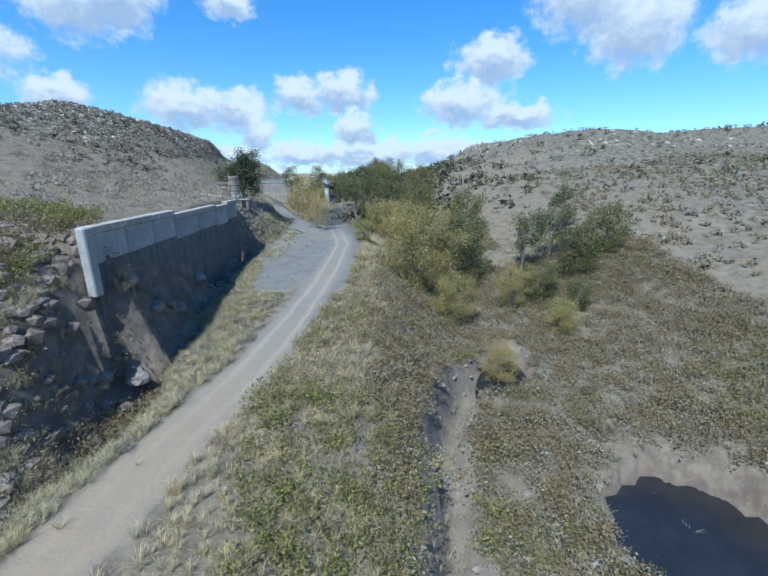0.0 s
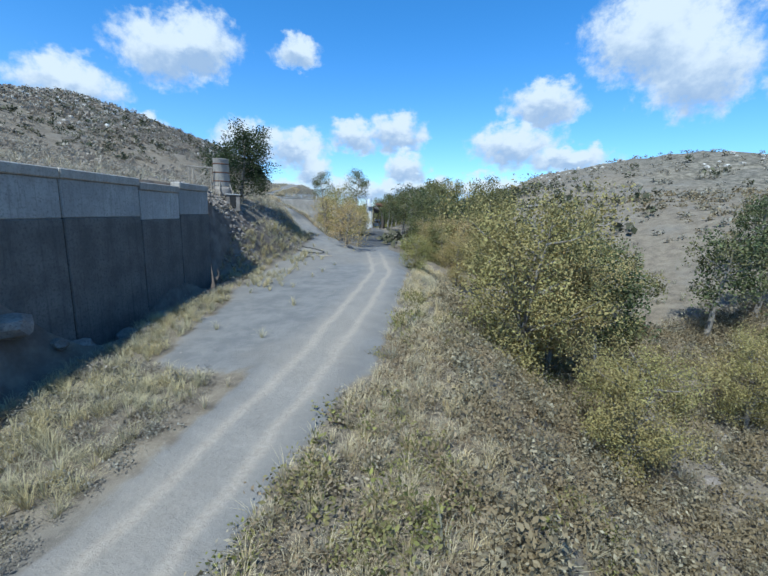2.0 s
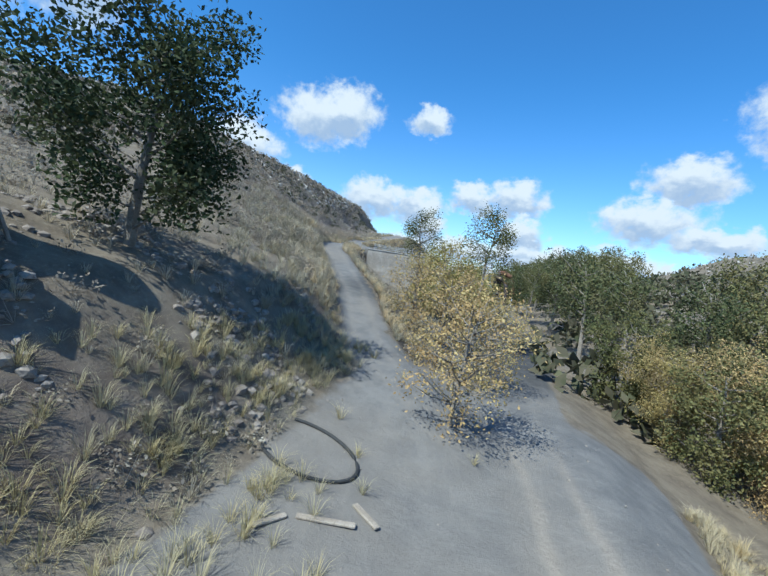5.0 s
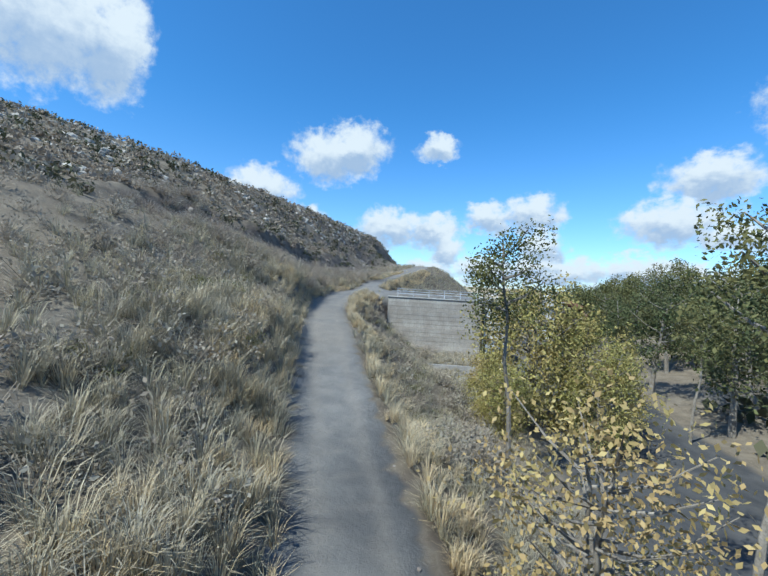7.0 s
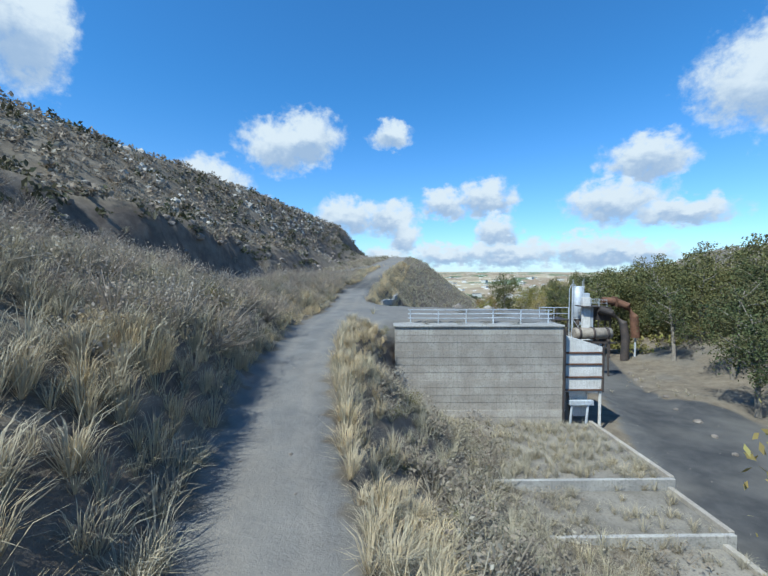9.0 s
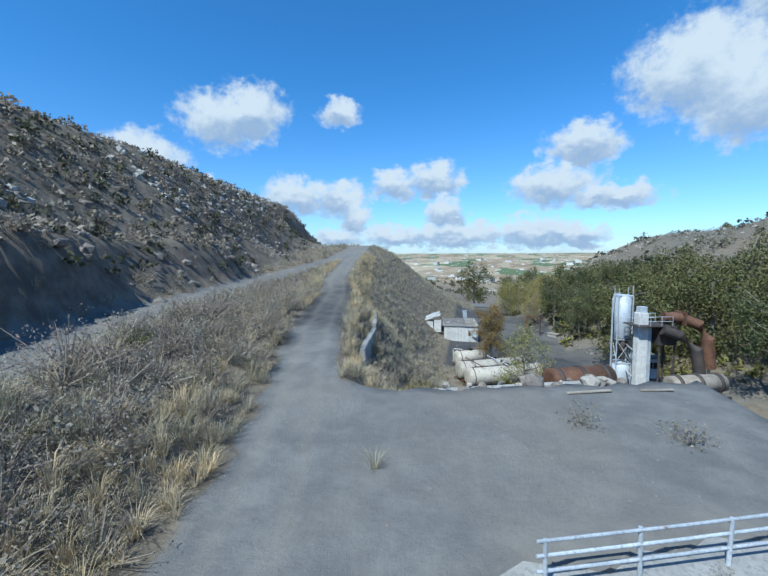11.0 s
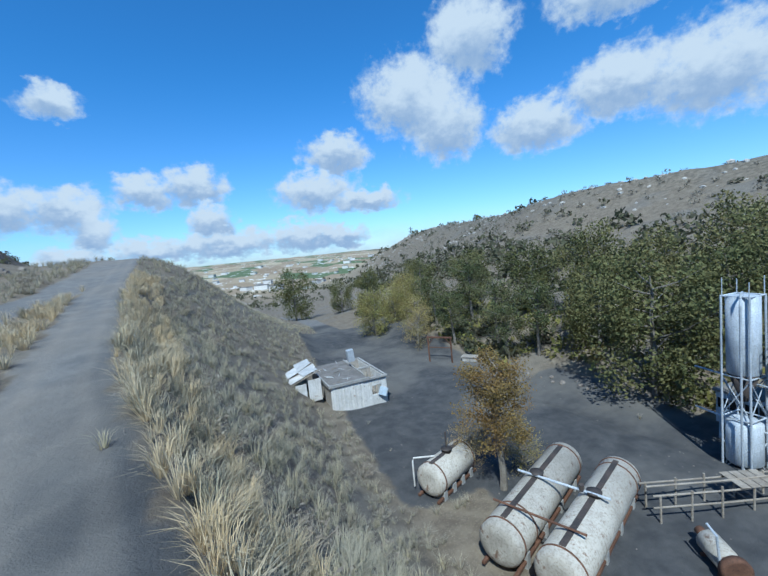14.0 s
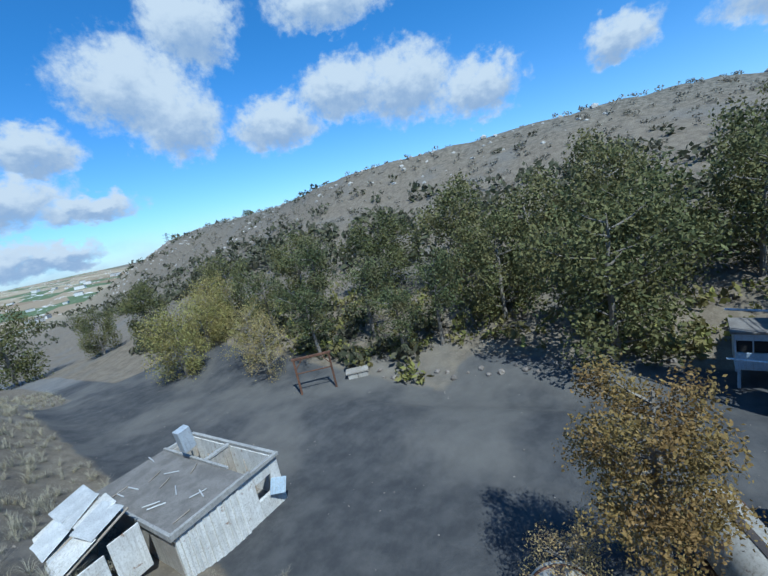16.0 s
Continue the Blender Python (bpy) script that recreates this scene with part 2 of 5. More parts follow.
M_TANK = worn("cream_tank_paint", ((0.37, 0.335, 0.28), (0.47, 0.43, 0.365), (0.22, 0.185, 0.145)), 1.0, 0.7, 0.0, 0.2, True, (0.57, (0.17, 0.105, 0.07)))
M_WHITE = worn("weathered_white_paint", ((0.54, 0.52, 0.485), (0.66, 0.64, 0.605), (0.30, 0.265, 0.225)), 1.4, 0.8, 0.0, 0.25, True, (0.60, (0.22, 0.14, 0.09)))
M_SILO = worn("grey_white_silo_paint", ((0.40, 0.43, 0.47), (0.52, 0.55, 0.585), (0.24, 0.235, 0.23)), 1.4, 0.6, 0.1, 0.2, True, (0.63, (0.25, 0.16, 0.11)))
M_ROOF = worn("flat_roof_felt", ((0.15, 0.135, 0.12), (0.22, 0.20, 0.18), (0.09, 0.08, 0.07)), 1.6)
M_SHEET = worn("broken_roof_sheet", ((0.42, 0.42, 0.42), (0.55, 0.55, 0.54), (0.22, 0.2, 0.18)), 2.0, 0.7, 0.1)
M_WOOD = worn("grey_timber", ((0.24, 0.20, 0.155), (0.34, 0.295, 0.24), (0.13, 0.105, 0.085)), 3.0)
M_BLUE = worn("pale_blue_paint", ((0.34, 0.42, 0.50), (0.44, 0.51, 0.58), (0.25, 0.25, 0.25)), 1.6, 0.7, 0.0, 0.2, True)
M_DARK = worn("dark_opening", ((0.012, 0.012, 0.012), (0.02, 0.019, 0.018), (0.008, 0.008, 0.008)), 1.0)
M_BARK = worn("pale_bark", ((0.17, 0.145, 0.115), (0.27, 0.24, 0.20), (0.09, 0.075, 0.06)), 3.0)
M_RUBBER = worn("black_hose", ((0.025, 0.025, 0.025), (0.04, 0.04, 0.04), (0.018, 0.018, 0.018)), 2.0, 0.7)
M_GRASS = foliage("dry_grass", (0.22, 0.185, 0.12), (0.56, 0.49, 0.33), (0.34, 0.31, 0.235), 0.4)
M_STRAW = foliage("straw_grass", (0.36, 0.285, 0.145), (0.62, 0.51, 0.295), (0.43, 0.375, 0.25), 0.35)
M_SCRUB = foliage("grey_scrub", (0.13, 0.12, 0.093), (0.41, 0.375, 0.30), (0.26, 0.215, 0.165), 0.4)
M_OLIVE = foliage("olive_scrub", (0.06, 0.066, 0.02), (0.30, 0.285, 0.08), (0.22, 0.18, 0.08), 0.3)
M_LIME = foliage("yellow_green_leaves", (0.15, 0.14, 0.04), (0.44, 0.395, 0.14), (0.34, 0.26, 0.10), 0.3)
M_GREEN = foliage("tree_leaves", (0.032, 0.046, 0.02), (0.135, 0.155, 0.065), (0.15, 0.135, 0.06), 0.25)
M_DEEP = foliage("dark_leaves", (0.018, 0.028, 0.013), (0.062, 0.085, 0.034), (0.06, 0.065, 0.03), 0.2)
M_GOLD = foliage("autumn_leaves", (0.19, 0.155, 0.05), (0.48, 0.40, 0.165), (0.34, 0.25, 0.11), 0.35)
M_ORANGE = foliage("rust_orange_leaves", (0.15, 0.085, 0.03), (0.31, 0.19, 0.075), (0.25, 0.175, 0.06), 0.35)
M_FAR = foliage("far_scrub", (0.042, 0.050, 0.025), (0.125, 0.125, 0.07), (0.12, 0.105, 0.07), 0.3)
M_BROAD = foliage("olive_green_leaves", (0.045, 0.055, 0.020), (0.19, 0.19, 0.075), (0.17, 0.15, 0.06), 0.3)
M_POOL = worn("murky_water", ((0.012, 0.013, 0.016), (0.018, 0.019, 0.022), (0.022, 0.022, 0.022)), 0.6, 0.25, 0.0, 0.06)
M_THICKET = foliage("valley_thicket", (0.05, 0.045, 0.03), (0.40, 0.35, 0.24), (0.22, 0.165, 0.09), 0.4)
M_CONC_DIRTY = worn("dirty_concrete", ((0.16, 0.142, 0.118), (0.24, 0.215, 0.178), (0.10, 0.088, 0.07)), 0.9)
M_REDROCK = worn("reddish_rock", ((0.13, 0.10, 0.082), (0.27, 0.215, 0.175), (0.075, 0.06, 0.05)), 1.2, bumps=1.0)

# ---- ground ----
def lattice(x, y, seed):
    n = np.sin(x * 127.1 + y * 311.7 + seed * 74.7) * 43758.5453
    return n - np.floor(n)


def vnoise(x, y, scale, seed, octaves=4):
    """Smooth value noise in -1..1."""
    x, y = np.asarray(x, float) / scale, np.asarray(y, float) / scale
    total, amp, norm = 0.0, 1.0, 0.0
    for o in range(octaves):
        ix, iy = np.floor(x), np.floor(y)
        fx, fy = x - ix, y - iy
        fx, fy = fx * fx * (3 - 2 * fx), fy * fy * (3 - 2 * fy)
        a, b = lattice(ix, iy, seed + o), lattice(ix + 1, iy, seed + o)
        c, d = lattice(ix, iy + 1, seed + o), lattice(ix + 1, iy + 1, seed + o)
        total = total + amp * ((a * (1 - fx) + b * fx) * (1 - fy) + (c * (1 - fx) + d * fx) * fy - 0.5) * 2
        norm, amp, x, y = norm + amp, amp * 0.5, x * 2.03 + 5.2, y * 2.03 + 1.3
    return total / norm


def smooth(a, b, v):
    t = np.clip((v - a) / (b - a), 0, 1)
    return t * t * (3 - 2 * t)


# cross-sections of the valley: at each station, (x, height) from the hill's foot across to the far slope
SECTIONS = (
    (-40, ((-45, 19), (-34, 16), (-25, 11), (-19, 6), (-16, 5), (-14, 5.6), (-9.5, 5.8), (-3, 4), (4, 1), (9, .3), (16, .2), (30, 2.5), (40, 5))),
    (4, ((-45, 17), (-34, 12), (-26, 8.5), (-19.5, 6.2), (-17, 5.5), (-14.6, 6), (-9.5, 6.3), (-4, 4.5), (4, 1), (9, .3), (16, .2), (30, 2.5), (40, 5))),
    (14.5, ((-45, 18), (-34, 14), (-26, 10.5), (-21, 8.4), (-18.6, 6.6), (-16.5, 5.2), (-13.6, 6.3), (-8, 6.7), (-3, 5.2), (4, 1.6), (8, .5), (15, .4), (31, 2.7), (41, 5.5))),
    (20, ((-45, 19), (-26, 15.4), (-21, 13.6), (-19.6, 12.2), (-18.4, 7), (-17.6, 4.8), (-16, 4.5), (-13, 6.5), (-7, 7), (-2, 6), (4, 2.2), (6, .8), (14, .6), (32, 3), (42, 6))),
    (24.4, ((-45, 19), (-23, 16.2), (-20.5, 14.6), (-19.3, 13.6), (-18.5, 5.2), (-16, 4.6), (-13.2, 6.6), (-6, 7.2), (-1, 6.3), (4, 2.6), (6.5, .9), (14, .7), (32, 3.1), (42, 6))),
    (26, ((-45, 19), (-19.4, 16.8), (-19.1, 15.0), (-17.8, 13.4), (-17.0, 5.2), (-16.6, 5.2), (-14.8, 6.8), (-6, 7.2), (-1, 6.3), (4, 2.8), (7, 1), (14, .8), (32, 3.2), (42, 6))),
    (36, ((-45, 19.2), (-20.4, 16.4), (-20.1, 13.2), (-19.5, 11.6), (-19.0, 5.4), (-18.3, 6.0), (-16.9, 7.3), (-6, 7.6), (0, 7), (4.5, 3.4), (7.5, 1.4), (15, 1.4), (32, 3.8), (44, 7.5))),
    (45, ((-45, 19.5), (-21.8, 16.3), (-21.5, 5.5), (-20.4, 6.1), (-18.8, 7.8), (-6, 8), (1, 7.5), (5, 4), (8, 1.8), (16, 2), (32, 4.5), (45, 9))),
    (59.5, ((-45, 20), (-22.8, 16.6), (-22.5, 6.3), (-21.7, 7), (-20.2, 8.4), (-6, 8.7), (-2, 8.4), (3, 5), (9, 2.5), (20, 4), (40, 10))),
    (64, ((-45, 20), (-25.5, 16.8), (-23.4, 15), (-21.6, 11), (-20, 8.6), (-18, 8.7), (-6, 8.9), (-2, 8.4), (3, 5), (9, 2.5), (20, 4.5), (40, 10))),
    (70, ((-45, 20), (-27, 16.5), (-23.5, 15), (-21, 12.5), (-19, 9.4), (-6, 9), (-3, 8), (3, 4), (10, 3), (22, 6), (40, 12))),
    (82, ((-45, 20.5), (-30, 17), (-24, 14.5), (-20.5, 11.4), (-17, 10.6), (-14, 9.8), (-7, 9.3), (-4, 8), (4, 4.5), (12, 5), (25, 8), (40, 14))),
    (95, ((-51, 24.4), (-46, 23.6), (-40, 20.2), (-33, 17.5), (-29.5, 14.9), (-25, 13.9), (-22.5, 11.5), (-18, 9.4), (-9, 9.1), (-4, 7), (4, 6), (15, 8), (40, 16))),
    (110, ((-54, 23.4), (-48, 22.8), (-42, 19.4), (-39, 16.9), (-35.5, 16.6), (-33.5, 15.2), (-28, 10.5), (-22, 9.6), (-12, 9.3), (-8, 8), (5, 9), (15, 11), (40, 18))),
    (124, ((-58, 22.2), (-53, 21.8), (-48.4, 19.8), (-46.5, 17.7), (-42.5, 17.5), (-41, 16.6), (-37, 11.7), (-33.5, 10.2), (-27, 9.6), (-17, 9.8), (-12, 8.5), (0, 10), (15, 14), (40, 20))),
    (135.2, ((-58, 22.5), (-52, 19.6), (-50, 18.1), (-45.5, 18), (-43.4, 17), (-42.6, 12.6), (-40, 10.9), (-31, 10.3), (-28, 9.8), (-18, 9.8), (-12, 9), (0, 11), (40, 22))),
    (135.6, ((-58, 22.5), (-53, 20), (-51, 18.2), (-46, 18.1), (-31.4, 17.9), (-30.9, 10), (-18, 9.7), (-12, 9), (0, 11), (40, 22))),
    (147, ((-61, 21.5), (-57, 20.5), (-53.5, 19), (-48, 18.4), (-31.4, 17.9), (-30.9, 10), (-18, 9.6), (-12, 9), (0, 11.5), (40, 22))),
    (148, ((-61, 21.5), (-57, 20.5), (-53.5, 19.2), (-49, 18.5), (-47, 16), (-44, 9.6), (-42, 8.5), (-30, 8.3), (-18, 8.8), (-12, 9.5), (0, 12), (40, 23))),
    (160, ((-68, 21.5), (-64, 21), (-59, 20.6), (-56, 20.3), (-53, 20), (-51.2, 17.2), (-46, 9.2), (-43, 8), (-28, 8), (-16, 9), (-8, 11), (40, 25))),
    (178, ((-75, 22), (-67, 21.6), (-61, 21.3), (-58.8, 20.6), (-50.5, 10), (-47.5, 7.9), (-26, 8), (-18, 9), (-8, 12), (40, 26))),
    (200, ((-82, 24), (-72, 23.4), (-64.5, 22.6), (-56, 14.5), (-49.8, 8.3), (-47, 7.8), (-27, 7.3), (-18, 9.5), (-8, 12), (40, 26))),
    (235, ((-94, 27), (-80, 27.4), (-70, 27.2), (-66, 25.5), (-54, 15), (-46, 9), (-44, 8.5), (-34, 8.5), (-28, 10), (-10, 13), (40, 25))),
    (275, ((-108, 27), (-85, 25.5), (-74, 22), (-56, 12), (-46, 7.5), (-38, 6.5), (-30, 7.5), (-10, 11), (40, 27))),
    (340, ((-128, 22), (-85, 14), (-60, 3), (-45, -1), (-20, 0), (10, 8), (45, 23))),
    (520, ((-150, 2), (-60, -12), (-30, -14), (45, 2), (75, 26))),
    (800, ((-150, -18), (-30, -20), (150, -18))),
)
# the left hill's crest: y, x, height
CREST = ((-40, -78, 25), (40, -79, 27), (91, -81, 34.3), (111, -83, 39), (133, -87, 41.2), (175, -92, 42.8), (200, -96, 43.4), (233, -98, 40), (260, -100, 34), (320, -130, 24))
UPPER_TRACK = ((-13.5, 79, 10), (-19.5, 84, 11.3), (-25, 92.5, 13.6), (-30.5, 100, 15), (-35.5, 107, 16.2), (-39.2, 112.5, 16.8), (-43.6, 120, 17.3),
               (-47, 128.5, 17.9), (-49.7, 138.4, 18.3), (-53.4, 150, 19.7), (-57.6, 166, 20.6), (-61.3, 176, 21.3), (-66.5, 198, 23.2), (-72.5, 232, 27.2), (-80, 262, 26.5))
GULLY = ((4.6, 9, 0), (3.5, 16, .2), (4.2, 20.5, .4), (3.9, 23.5, .6), (5.4, 28, .8), (7.6, 33, 1), (10.6, 36.5, 1.2), (13.4, 40, 1.6))
# dark pools in the hollows: x, y, half width, half length, turn in degrees, water level
POOLS = ((18.6, 17.8, 5.4, 4.8, 0, -.5), (12.6, 36.2, 2.0, 4.8, -26, -.3))
SIDE_TRACK = ((-56, 126, 20.2), (-60.5, 138.5, 20.8), (-63.4, 147, 21), (-66, 158, 21.2), (-69, 172, 21.6), (-70.5, 184, 22.2), (-71.5, 205, 23.8), (-74, 232, 27.2))
LOWER_TRACK = ((-13, -40, 5.8), (-12.8, 3, 6.2), (-12.2, 10.3, 6.5), (-11.2, 16, 6.7), (-9.2, 25, 7.1), (-8.3, 32, 7.5), (-7.4, 42, 8), (-7, 54, 8.6), (-7, 66, 9),
               (-9, 76, 9.4), (-11, 85, 9.4), (-11.6, 95, 9.2), (-12.6, 106, 9.2), (-17.5, 120, 9.6), (-22, 137, 9.8), (-24.6, 155, 9.1), (-28, 172, 8.3), (-34, 205, 8.1), (-40, 243, 8.3), (-41, 275, 6.5), (-45, 340, -.6))


def near_track(x, y, track):
    """Distance to a track's middle line, and its height there."""
    x, y = np.asarray(x, float), np.asarray(y, float)
    best, height = np.full(x.shape, 1e9), np.zeros(x.shape)
    for (ax, ay, az), (bx, by, bz) in zip(track[:-1], track[1:]):
        dx, dy = bx - ax, by - ay
        t = np.clip(((x - ax) * dx + (y - ay) * dy) / (dx * dx + dy * dy), 0, 1)
        d = np.hypot(x - ax - t * dx, y - ay - t * dy)
        better = d < best
        best, height = np.where(better, d, best), np.where(better, az + t * (bz - az), height)
    return best, height


def station(x, y):
    """The way along the valley: square to it, but askew at the bunker, whose walls stand askew."""
    return y - 0.38 * (np.clip(x, -60, -20) + 37) * smooth(118, 131, y) * (1 - smooth(152, 168, y))


def bare_height(x, y):
    v = np.clip(station(x, y), -40, 800)
    vs = np.array([s[0] for s in SECTIONS], float)
    i = np.clip(np.searchsorted(vs, v, side="right") - 1, 0, len(vs) - 2)
    f = (v - vs[i]) / (vs[i + 1] - vs[i])
    zs, lx, rx = [], [], []
    for _, sec in SECTIONS:
        px, pz = [p[0] for p in sec], [p[1] for p in sec]
        s, r = np.maximum(px[0] - x, 0), np.maximum(x - px[-1], 0)
        zs.append(np.interp(x, px, pz)), lx.append(s), rx.append(r)
    zs, lx, rx = np.array(zs), np.array(lx), np.array(rx)
    pick = lambda q: np.take_along_axis(q, i[None], 0)[0] * (1 - f) + np.take_along_axis(q, (i + 1)[None], 0)[0] * f
    z, s, r = pick(zs), pick(lx), pick(rx)
    fade = 1 - smooth(300, 620, y)
    cut = 4.4 * smooth(88, 116, y) * smooth(0, 3.5, s)
    cy, cx, cz = zip(*CREST)
    reach = np.maximum(x + s - np.interp(y, cy, cx), 4.0)
    u = s / reach
    lift = np.maximum(np.interp(y, cy, cz) - z, 0)
    hill = np.maximum(cut * (u < 1), lift * np.clip(u, 0, 1) ** 0.9) - 6.0 * smooth(1.0, 1.0 + 22 / reach, u)
    z = z + hill * fade
    up = 0.08 + 0.25 * smooth(115, 215, y) + 0.16 * smooth(330, 480, y)
    deep = smooth(240, 330, y)
    rise = up * np.minimum(r, 50 + 35 * deep) + deep * (0.04 * np.clip(r - 85, 0, 120) + 0.03 * np.clip(r - 205, 0, 260))
    z = z + 19.0 * np.exp(-((x - 112) / 48) ** 2 - ((y - 272) / 60) ** 2)
    z = z + rise * (1 - smooth(560, 950, y)) + 0.026 * np.clip(y - 900, 0, 5000)
    return z, s, r


def pool_way(x, y, px, py, rx, ry, turn):
    """How far from a pool's middle: 1 at its edge."""
    c, q = math.cos(radians(turn)), math.sin(radians(turn))
    return np.hypot(((x - px) * c + (y - py) * q) / rx, ((y - py) * c - (x - px) * q) / ry)


def in_pool(x, y):
    return np.min([pool_way(x, y, *p[:5]) for p in POOLS], axis=0) < 1.15


def height(x, y, rough=True):
    x, y = np.asarray(x, float), np.asarray(y, float)
    z, s, r = bare_height(x, y)
    for track, half in ((UPPER_TRACK, 1.6), (SIDE_TRACK, 2.0), (LOWER_TRACK, 1.9)):
        d, h = near_track(x, y, track)
        w = 1 - smooth(half, half + 1.6, d)
        z = z * (1 - w) + h * w
    if rough:
        wild = 1 - gravel_mask(x, y)
        z = z + wild * (0.28 * vnoise(x, y, 5.5, 3) + 0.10 * vnoise(x, y, 1.4, 9, 2))
        g, _ = near_track(x, y, GULLY)
        z = z - 3.0 * (1 - smooth(.6, 1.7, g + .7 * vnoise(x, y, 2.5, 51)))
        for px, py, rx, ry, turn, level in POOLS:
            k = pool_way(x, y, px, py, rx, ry, turn) + .22 * vnoise(x, y, 3, 57)
            z = np.minimum(z, level - .7 + 40 * smooth(.95, 1.5, k))
        crag = inside(x, y, -29, 9, -16.8, 25, 2)
        z = z + crag * (1.3 * vnoise(x, y, 3.2, 91) + .5 * np.abs(vnoise(x, y, 1.3, 93)))
        z = z + (vnoise(x, y, 38, 5) * 3.2 + vnoise(x, y, 120, 8) * 5) * smooth(12, 70, np.maximum(s, r))
        z = z + (1 - wild) * 0.05 * vnoise(x, y, 2.2, 12)
    return z


def inside(x, y, x0, y0, x1, y1, soft=1.5):
    return smooth(x0 - soft, x0 + soft, x) * (1 - smooth(x1 - soft, x1 + soft, x)) * smooth(y0 - soft, y0 + soft, y) * (1 - smooth(y1 - soft, y1 + soft, y))


def gravel_mask(x, y):
    m = np.zeros(np.shape(x))
    for track, half in ((UPPER_TRACK, 1.5), (SIDE_TRACK, 2.0), (LOWER_TRACK, 1.75 + .5 * smooth(30, 44, np.asarray(y, float)))):
        d, _ = near_track(x, y, track)
        m = np.maximum(m, 1 - smooth(half - .35, half + .5, d))
    v = station(x, y)
    edge = -18.5 + 1.2 * vnoise(x, y, 6, 21) + 3.5 * (1 - smooth(46, 60, y))
    m = np.maximum(m, smooth(edge - .8, edge + .8, x) * (1 - smooth(-5.2, -3.6, x)) * smooth(39.5, 44, y) * (1 - smooth(84, 90, y)))
    m = np.maximum(m, inside(x, v, -50, 135.0, -31, 147.2, .6))
    m = np.maximum(m, inside(x, y, -47.5, 184, -27, 250, 1.5) * (y < 247))
    m = np.maximum(m, inside(x, y, -42, 148, -21.5, 200, 1.5) * .9)
    m = np.maximum(m, inside(x, y, -27, 96, -9, 150, 2.0) * smooth(9, 5, near_track(x, y, LOWER_TRACK)[0]))
    return m


def axis(lo, a, b, hi, step):
    mid = list(np.arange(a, b, step))
    out, d = [], step
    v = a
    while v > lo:
        d = min(d * 1.13, 400)
        v -= d
        out.append(v)
    out.reverse()
    tail, d, v = [], step, mid[-1]
    while v < hi:
        d = min(d * 1.13, 400)
        v += d
        tail.append(v)
    return np.array(out + mid + tail)


def mesh_from(name, verts, faces, mat, smooth_shade=False):
    """A mesh from an (n, 3) array and an (m, k) array of corners."""
    me = bpy.data.meshes.new(name)
    verts, faces = np.asarray(verts, np.float32), np.asarray(faces, np.int32)
    n, k = faces.shape
    me.vertices.add(len(verts)), me.loops.add(n * k), me.polygons.add(n)
    me.vertices.foreach_set("co", verts.ravel())
    me.loops.foreach_set("vertex_index", faces.ravel())
    me.polygons.foreach_set("loop_start", np.arange(0, n * k, k, dtype=np.int32))
    me.polygons.foreach_set("use_smooth", np.full(n, smooth_shade))
    me.update(calc_edges=True)
    me.materials.append(mat)
    return me


def build_ground():
    xs, ys = axis(-4300, -84, 36, 4300, .85), axis(-600, -6, 252, 4600, .85)
    gx, gy = np.meshgrid(xs, ys)
    gz = height(gx, gy)
    nx, ny = len(xs), len(ys)
    idx = np.arange(nx * ny).reshape(ny, nx)
    faces = np.stack([idx[:-1, :-1], idx[:-1, 1:], idx[1:, 1:], idx[1:, :-1]], -1).reshape(-1, 4)
    me = mesh_from("ground", np.stack([gx, gy, gz], -1).reshape(-1, 3), faces, M_GROUND, True)
    _, s, r = bare_height(gx, gy)
    d, _ = near_track(gx, gy, LOWER_TRACK)
    u, _ = near_track(gx, gy, UPPER_TRACK)
    slope = np.hypot(*np.gradient(gz, ys, xs)[::-1])
    masks = {
        "gravel": gravel_mask(gx, gy), "low_across": np.minimum(d, 9), "low_used": 1 - smooth(66, 90, gy), "up_across": np.minimum(u, 9),
        "hill": smooth(6, 40, np.maximum(s, r)) * (gy < 700),
        "rock": smooth(.75, 1.4, slope) * (gy < 260),
        "pale": 1 - smooth(1.0, 2.6, near_track(gx, gy, GULLY)[0] + 1.4 * vnoise(gx, gy, 3, 53)),
        "tan": (1 - smooth(12, 34, gy)) * (1 - smooth(1.3, 2.5, d)),
        "yard": np.maximum(inside(gx, gy, -60, 150, -10, 260, 3), inside(gx, gy, -27, 92, -5, 152, 3) * (gx > -28)),
        "plain": smooth(420, 800, gy) * (1 - smooth(6, 40, np.maximum(s, 0)) * (gy < 700)) * (gx < 200 + .2 * gy),
        "straw": smooth(150, 240, r) * (gy > 120) * (gy < 900) * (.6 + .4 * vnoise(gx, gy, 40, 31)),
    }
    for name, val in masks.items():
        me.attributes.new(name, "FLOAT", "POINT").data.foreach_set("value", np.asarray(val, np.float32).ravel())
    tagged(new("ground", me), "dry valley floor of grey gravel and brown scrubby soil", "ground", kind="structure")


build_ground()


